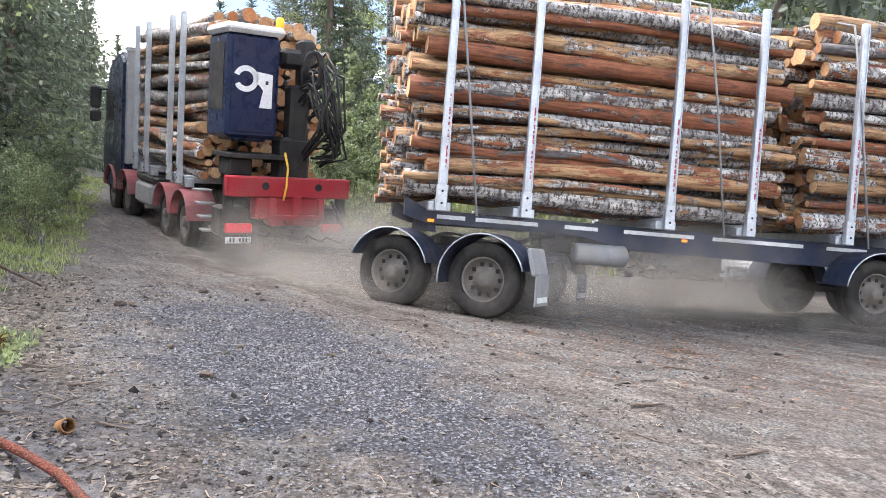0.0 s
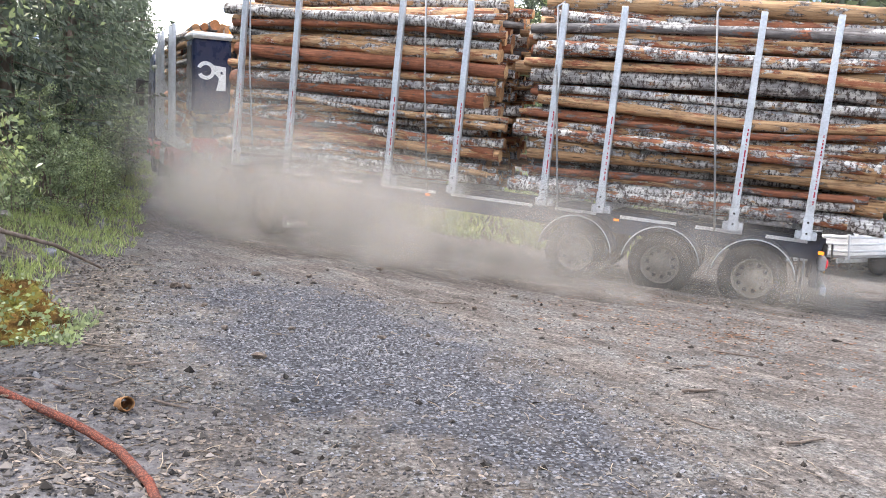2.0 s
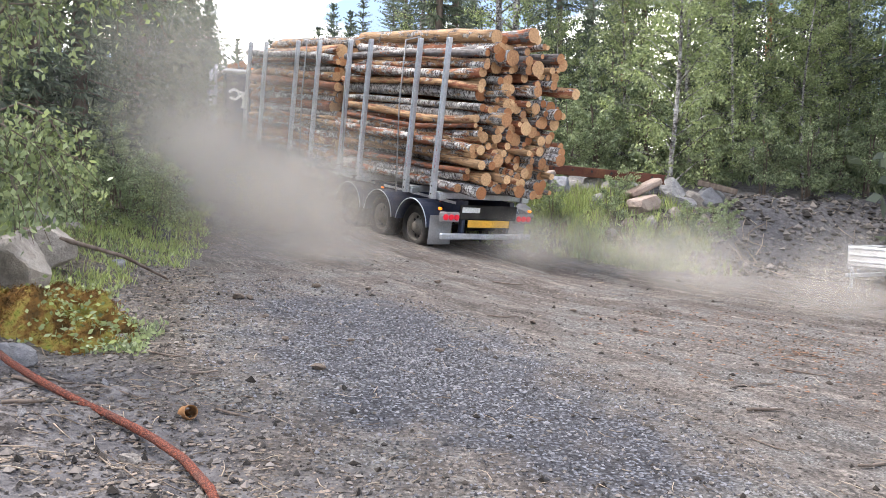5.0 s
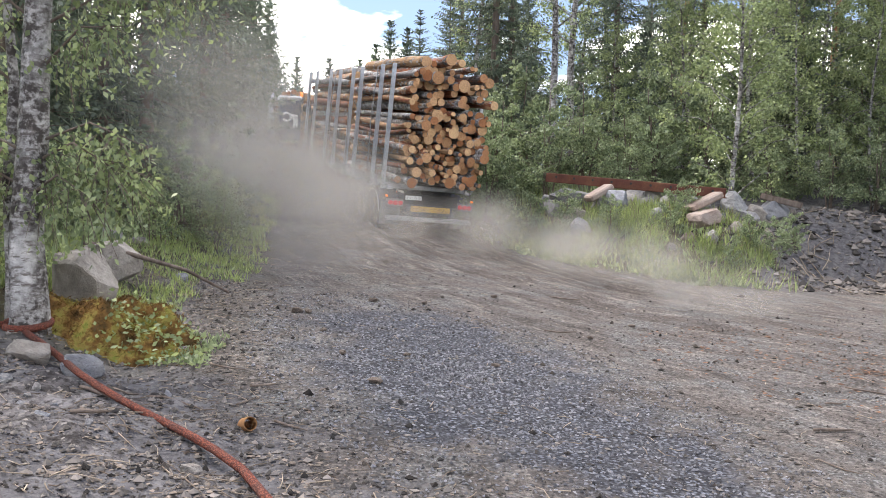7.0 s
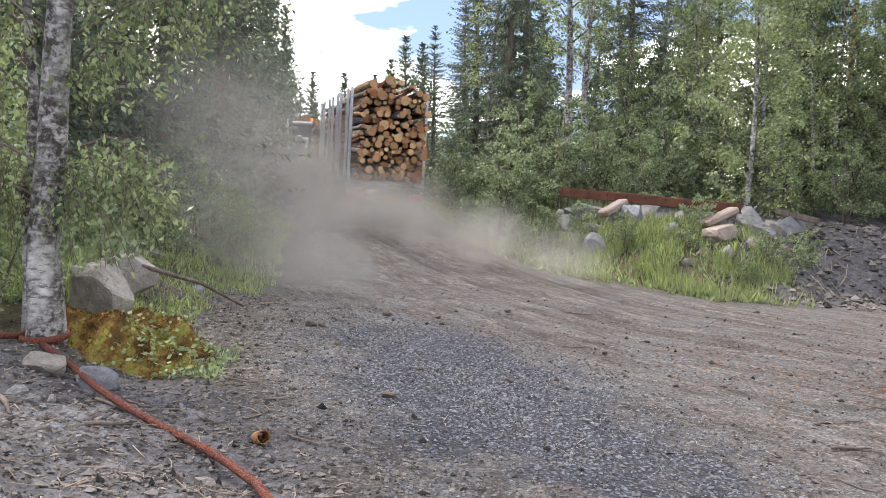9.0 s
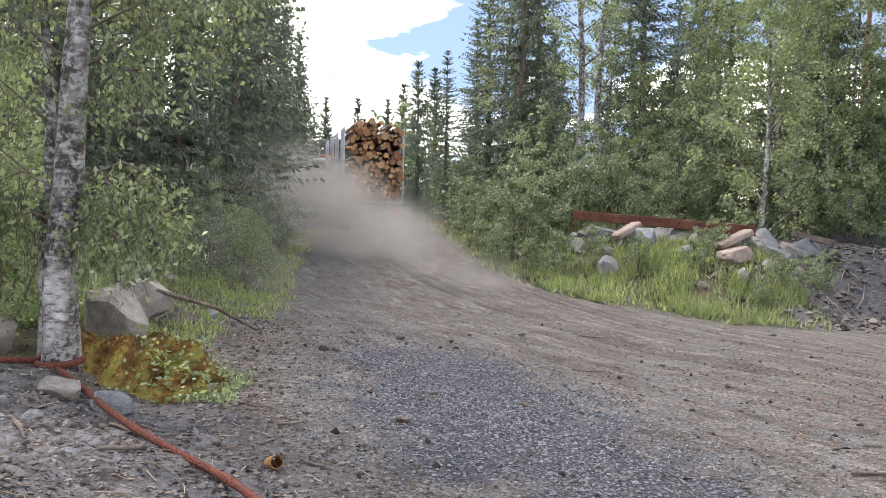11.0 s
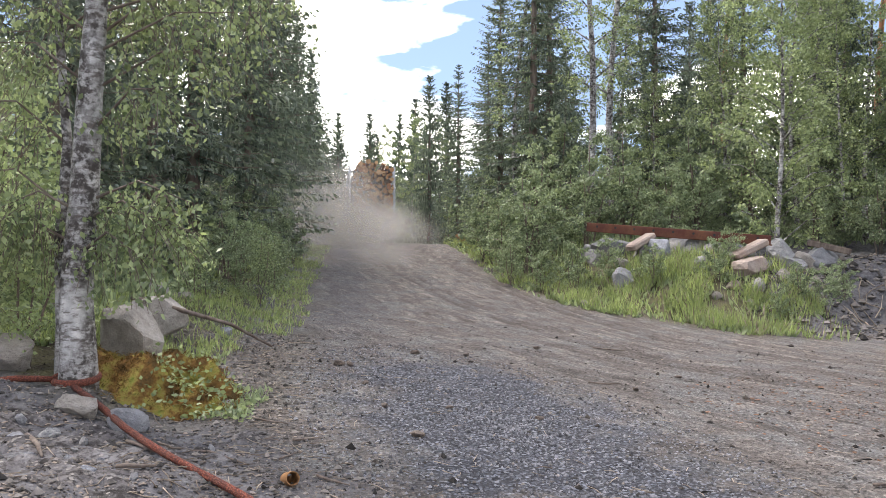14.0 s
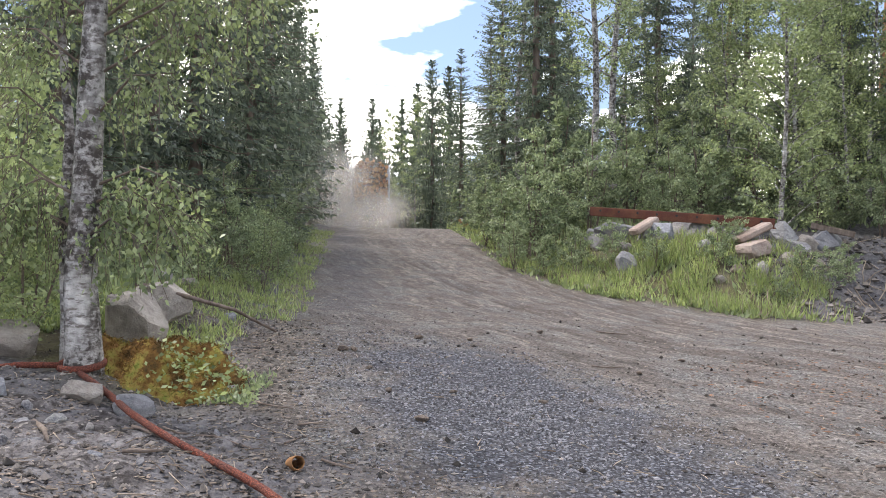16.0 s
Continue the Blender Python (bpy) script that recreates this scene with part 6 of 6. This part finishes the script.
def plan_dust():
    """Puffs thrown up where the wheels pass: they rise out of the road, drift to the left and settle again."""
    rng = np.random.default_rng(17)
    jobs = []
    for t0 in [*np.arange(-2.6, 2.4, 0.17), *np.arange(2.4, 15.6, 0.40)]:
        far = max(0, t0 - 2) * 0.05
        jobs.append((t0, "truck", (1.15 + 0.5 * rng.random()) * (1 + far), 0.3 + 0.5 * rng.random() + far, 6.5))
    for t0 in [*np.arange(-2.2, 2.0, 0.55), *np.arange(2.0, 6.0, 0.24), *np.arange(6.0, 15.6, 0.45)]:
        far = max(0, t0 - 5) * 0.07
        jobs.append((t0, "trailer", (0.9 + 0.45 * rng.random()) * (1 + far), 0.06 + 0.35 * rng.random() + far * 0.8, 6.0 if t0 < 4 else 7.5))
    for t0 in [*np.arange(4.4, 10.0, 0.22), *np.arange(10.0, 15.9, 0.44)]:
        far = max(0.0, t0 - 5) * 0.13
        jobs.append((t0, "bogie", (1.0 + 0.5 * rng.random()) * (1 + far * 1.2), 0.2 + (0.7 + far * 1.9) * rng.random() ** 0.9 + far * 0.45, 6.5))
    for t0 in [*np.arange(-3.0, 1.4, 0.13), *np.arange(1.4, 4.4, 0.3)]:
        jobs.append((t0, "bogie", 0.62 + 0.35 * rng.random(), 0.22 * rng.random() - 0.1, 4.0))
    for t0 in np.arange(-0.7, 12.5, 0.30):
        jobs.append((t0, "column", 1.5 + 1.0 * rng.random(), 0.4 + 2.6 * rng.random() ** 1.5, 10.0))
    for t0 in np.arange(-2.4, 3.2, 0.2):
        for ahead in (1.5, 4.5):
            jobs.append((t0, "axle_%.1f" % ahead, 0.75 + 0.45 * rng.random(), 0.05 + 0.4 * rng.random(), 5.0))
    for t0 in np.arange(-1.7, 0.15, 0.1):
        for ahead in (-0.4, 1.2, 3.0):
            jobs.append((t0, "axle_%.1f" % ahead, 0.55 + 0.32 * rng.random(), 0.28 * rng.random() - 0.08, 2.8))
    for t0, src, size, high, life in jobs:
        DUST.append((t0, src, size, high, life, rng.normal(size=3), rng.random() * 40 - 20))


plan_dust()
dust_obs = []
for k, job in enumerate(DUST):
    ob = new("dust_puff", PUFFS[k % 5])
    ob.scale = (job[2], job[2], job[2] * 0.72)
    dust_obs.append(tagged(ob, "pale brown puff of road dust behind the wheels", "dust", "dust cloud", "stuff"))


# ---- what moves ----
# rear axle of the trailer: seconds, place, heading, nose-up and lean in degrees
TRAILER_ROWS = [
    (0, 11.97, 11.03, -0.26, 176.9, 3.5, 1.7), (0.5, 10.87, 10.97, -0.31, 168.6, 4.3, 1.0), (1, 9.63, 11.18, -0.32, 161.4, 4.9, 0.2), (1.5, 8.54, 11.61, -0.25, 154.3, 5.5, -0.7),
    (2, 7.54, 12.13, -0.13, 146.9, 5.8, -1.7), (2.5, 6.55, 12.92, -0.03, 140.8, 6.1, -2.6), (3, 5.63, 13.85, 0.07, 135.7, 6.5, -3.1), (3.5, 4.74, 14.78, 0.17, 130.5, 7.0, -2.5),
    (4, 3.92, 15.73, 0.27, 125.8, 7.3, -1.1), (5.2, 2.25, 18.2, 0.55, 117.6, 7.7, 1.4), (6.5, 0.86, 21.05, 0.88, 110.5, 8.0, 3.0), (7, 0.44, 22.49, 1.07, 108.4, 7.4, 3.0), (7.5, 0.0, 23.85, 1.25, 106.4, 6.7, 2.7),
    (8, -0.39, 25.21, 1.43, 104.7, 6.0, 2.3), (8.5, -0.77, 26.7, 1.61, 103.2, 5.3, 1.7), (9, -1.14, 28.17, 1.8, 102.0, 5.0, 1.2), (10.2, -1.95, 32.5, 2.16, 101.8, 4.2, 0.2),
    (11.5, -2.68, 37.08, 2.48, 100.5, 3.2, -0.6), (12.5, -3.08, 40.6, 2.60, 99.0, 2.6, -0.8), (13.5, -3.63, 44.9, 2.70, 97.6, 2.2, -0.8), (14.5, -4.15, 49.0, 2.78, 97.2, 1.8, -0.5), (16, -4.95, 55.5, 2.9, 97.0, 1.2, 0)]
# rear end of the truck: seconds, place, heading
TRUCK_ROWS = [(0, 0.92, 14.36, 108.3), (0.8, 0.0, 16.9, 106.0), (1.5, -0.65, 19.1, 104.5), (2.2, -1.22, 21.3, 103.5), (3, -1.8, 23.9, 103.0), (4, -2.5, 27.1, 102.5), (5.2, -3.2, 30.6, 102), (6.5, -3.85, 34.0, 101.5), (7.5, -4.3, 36.9, 101), (8.5, -4.8, 39.7, 100.5),
              (10.2, -5.4, 45.4, 99), (11.5, -5.75, 50.1, 98), (13.5, -6.1, 58.0, 97), (16, -6.9, 68.5, 97)]


def placed(x, y, z, heading, nose, lean):
    h, p, r = radians(heading), radians(nose), radians(lean)
    fx = Vector((math.cos(h) * math.cos(p), math.sin(h) * math.cos(p), math.sin(p)))
    ly = Vector((-math.sin(h), math.cos(h), 0))
    uz = fx.cross(ly)
    l2, u2 = ly * math.cos(r) + uz * math.sin(r), uz * math.cos(r) - ly * math.sin(r)
    m = Matrix((fx, l2, u2)).transposed().to_4x4()
    m.translation = (x, y, z)
    return m


def rolling(wheels, rows):
    """Turn the wheels by the way that their vehicle has gone."""
    way, marks = 0.0, [(rows[0][0], 0.0)]
    for a, b in zip(rows, rows[1:]):
        way += math.hypot(b[1] - a[1], b[2] - a[2])
        marks.append((b[0], way))
    ts, ws = [m[0] for m in marks], [m[1] for m in marks]
    for w in wheels:
        base = w.location.copy()
        walk(w, [(t, pose(*base, 0, math.degrees(float(np.interp(t, ts, ws)) / 0.5))) for t in np.arange(0, 16.01, 0.16)])


def motions():
    rows = [(r[0], placed(*r[1:])) for r in TRAILER_ROWS]
    for ob in (timber_trailer, front_load, rear_load):
        walk(ob, rows)
    truck = []
    for t, x, y, h in TRUCK_ROWS:
        a = radians(h)
        z0, z1 = ground_z(x + 2.5 * math.cos(a), y + 2.5 * math.sin(a), False), ground_z(x + 8 * math.cos(a), y + 8 * math.sin(a), False)
        p = math.degrees(math.atan2(z1 - z0, 5.5))
        truck.append((t, placed(x, y, z0 - 2.5 * math.tan(radians(p)), h, p, 0)))
    for ob in (timber_truck, truck_load):
        walk(ob, truck)
    ts = [r[0] for r in TRUCK_ROWS]
    turn = []
    for r in TRAILER_ROWS:
        truck_heading = float(np.interp(r[0], ts, [q[3] for q in TRUCK_ROWS]))
        turn.append((r[0], pose(8.75 - 0.12 * max(0, 1 - r[0] / 2), 0, -0.17 * max(0, 1 - r[0] / 2.2), 0, 0, (truck_heading - r[4]) * 0.52)))
    walk(bogie, turn)
    rolling(trailer_wheels, TRAILER_ROWS)
    rolling(bogie_wheels, TRAILER_ROWS)
    rolling(truck_wheels, TRUCK_ROWS)
    dust_motions()



def dust_motions():
    for ob, (t0, src, size, high, life, r, roll) in zip(dust_obs, DUST):
        x, y = track(TRAILER_ROWS if src in ("trailer", "bogie") else TRUCK_ROWS, t0)
        if src == "bogie":
            h = radians(float(np.interp(t0, [q[0] for q in TRAILER_ROWS], [q[4] for q in TRAILER_ROWS])))
            k = 8.8 * (0.55 if r[2] > 0.4 else 1.0)
            k += 1.5 if t0 > 8 else 0.0
            y -= 0.5 if t0 > 4.3 else 0.0
            x -= 0.09 * max(0.0, t0 - 6) * (0.5 + abs(r[1]))
            x, y = x + k * math.cos(h) + 0.2, y + k * math.sin(h) - 0.9
        elif src == "trailer" and t0 < 5:
            y -= 0.7
        elif src[:4] == "axle":
            ahead = float(src[5:])
            x, y = x - 0.31 * ahead - 0.5, y + 0.95 * ahead - 0.4
        x, y = x + 0.5 * r[0] - (0.3 if src == "truck" else 0), y + 0.5 * r[1]
        if src == "column":
            x, y = x - 0.9, y + 0.4
        g = ground_z(x, y, False)
        low = g - size * 0.9
        hub = g + high + 0.1
        if src == "column":
            keys = [(t0 - 0.3, x, y, low), (t0 + 1.6, x - 0.5, y, g + 0.5 + 0.3 * high), (t0 + 4.5, x - 1.7 + 0.5 * r[0], y - 0.5, hub + 0.4), (t0 + 8.0, x - 2.6 + 0.5 * r[0], y - 0.6, hub + 0.3), (t0 + 12.5, x - 3.6, y - 0.8, low - 0.6)]
        else:
            keys = [(t0 - 0.4, x, y, low), (t0 + 0.7, x - 0.15, y + 0.1, hub), (t0 + life * 0.6, x - 0.8, y + 0.4, hub + 0.35), (t0 + life, x - 1.3, y + 0.6, low - 0.4)]
        ts = [q[0] for q in keys]
        rows = []
        for t in sorted({0.0, 16.0, *[round(q, 2) for q in ts if 0 < q < 16]}):
            p = [float(np.interp(t, ts, [q[i] for q in keys])) for i in (1, 2, 3)]
            rows.append((t, pose(*p, 0, roll + 3 * (t - t0), 8 * r[2])))
        walk(ob, rows)


motions()
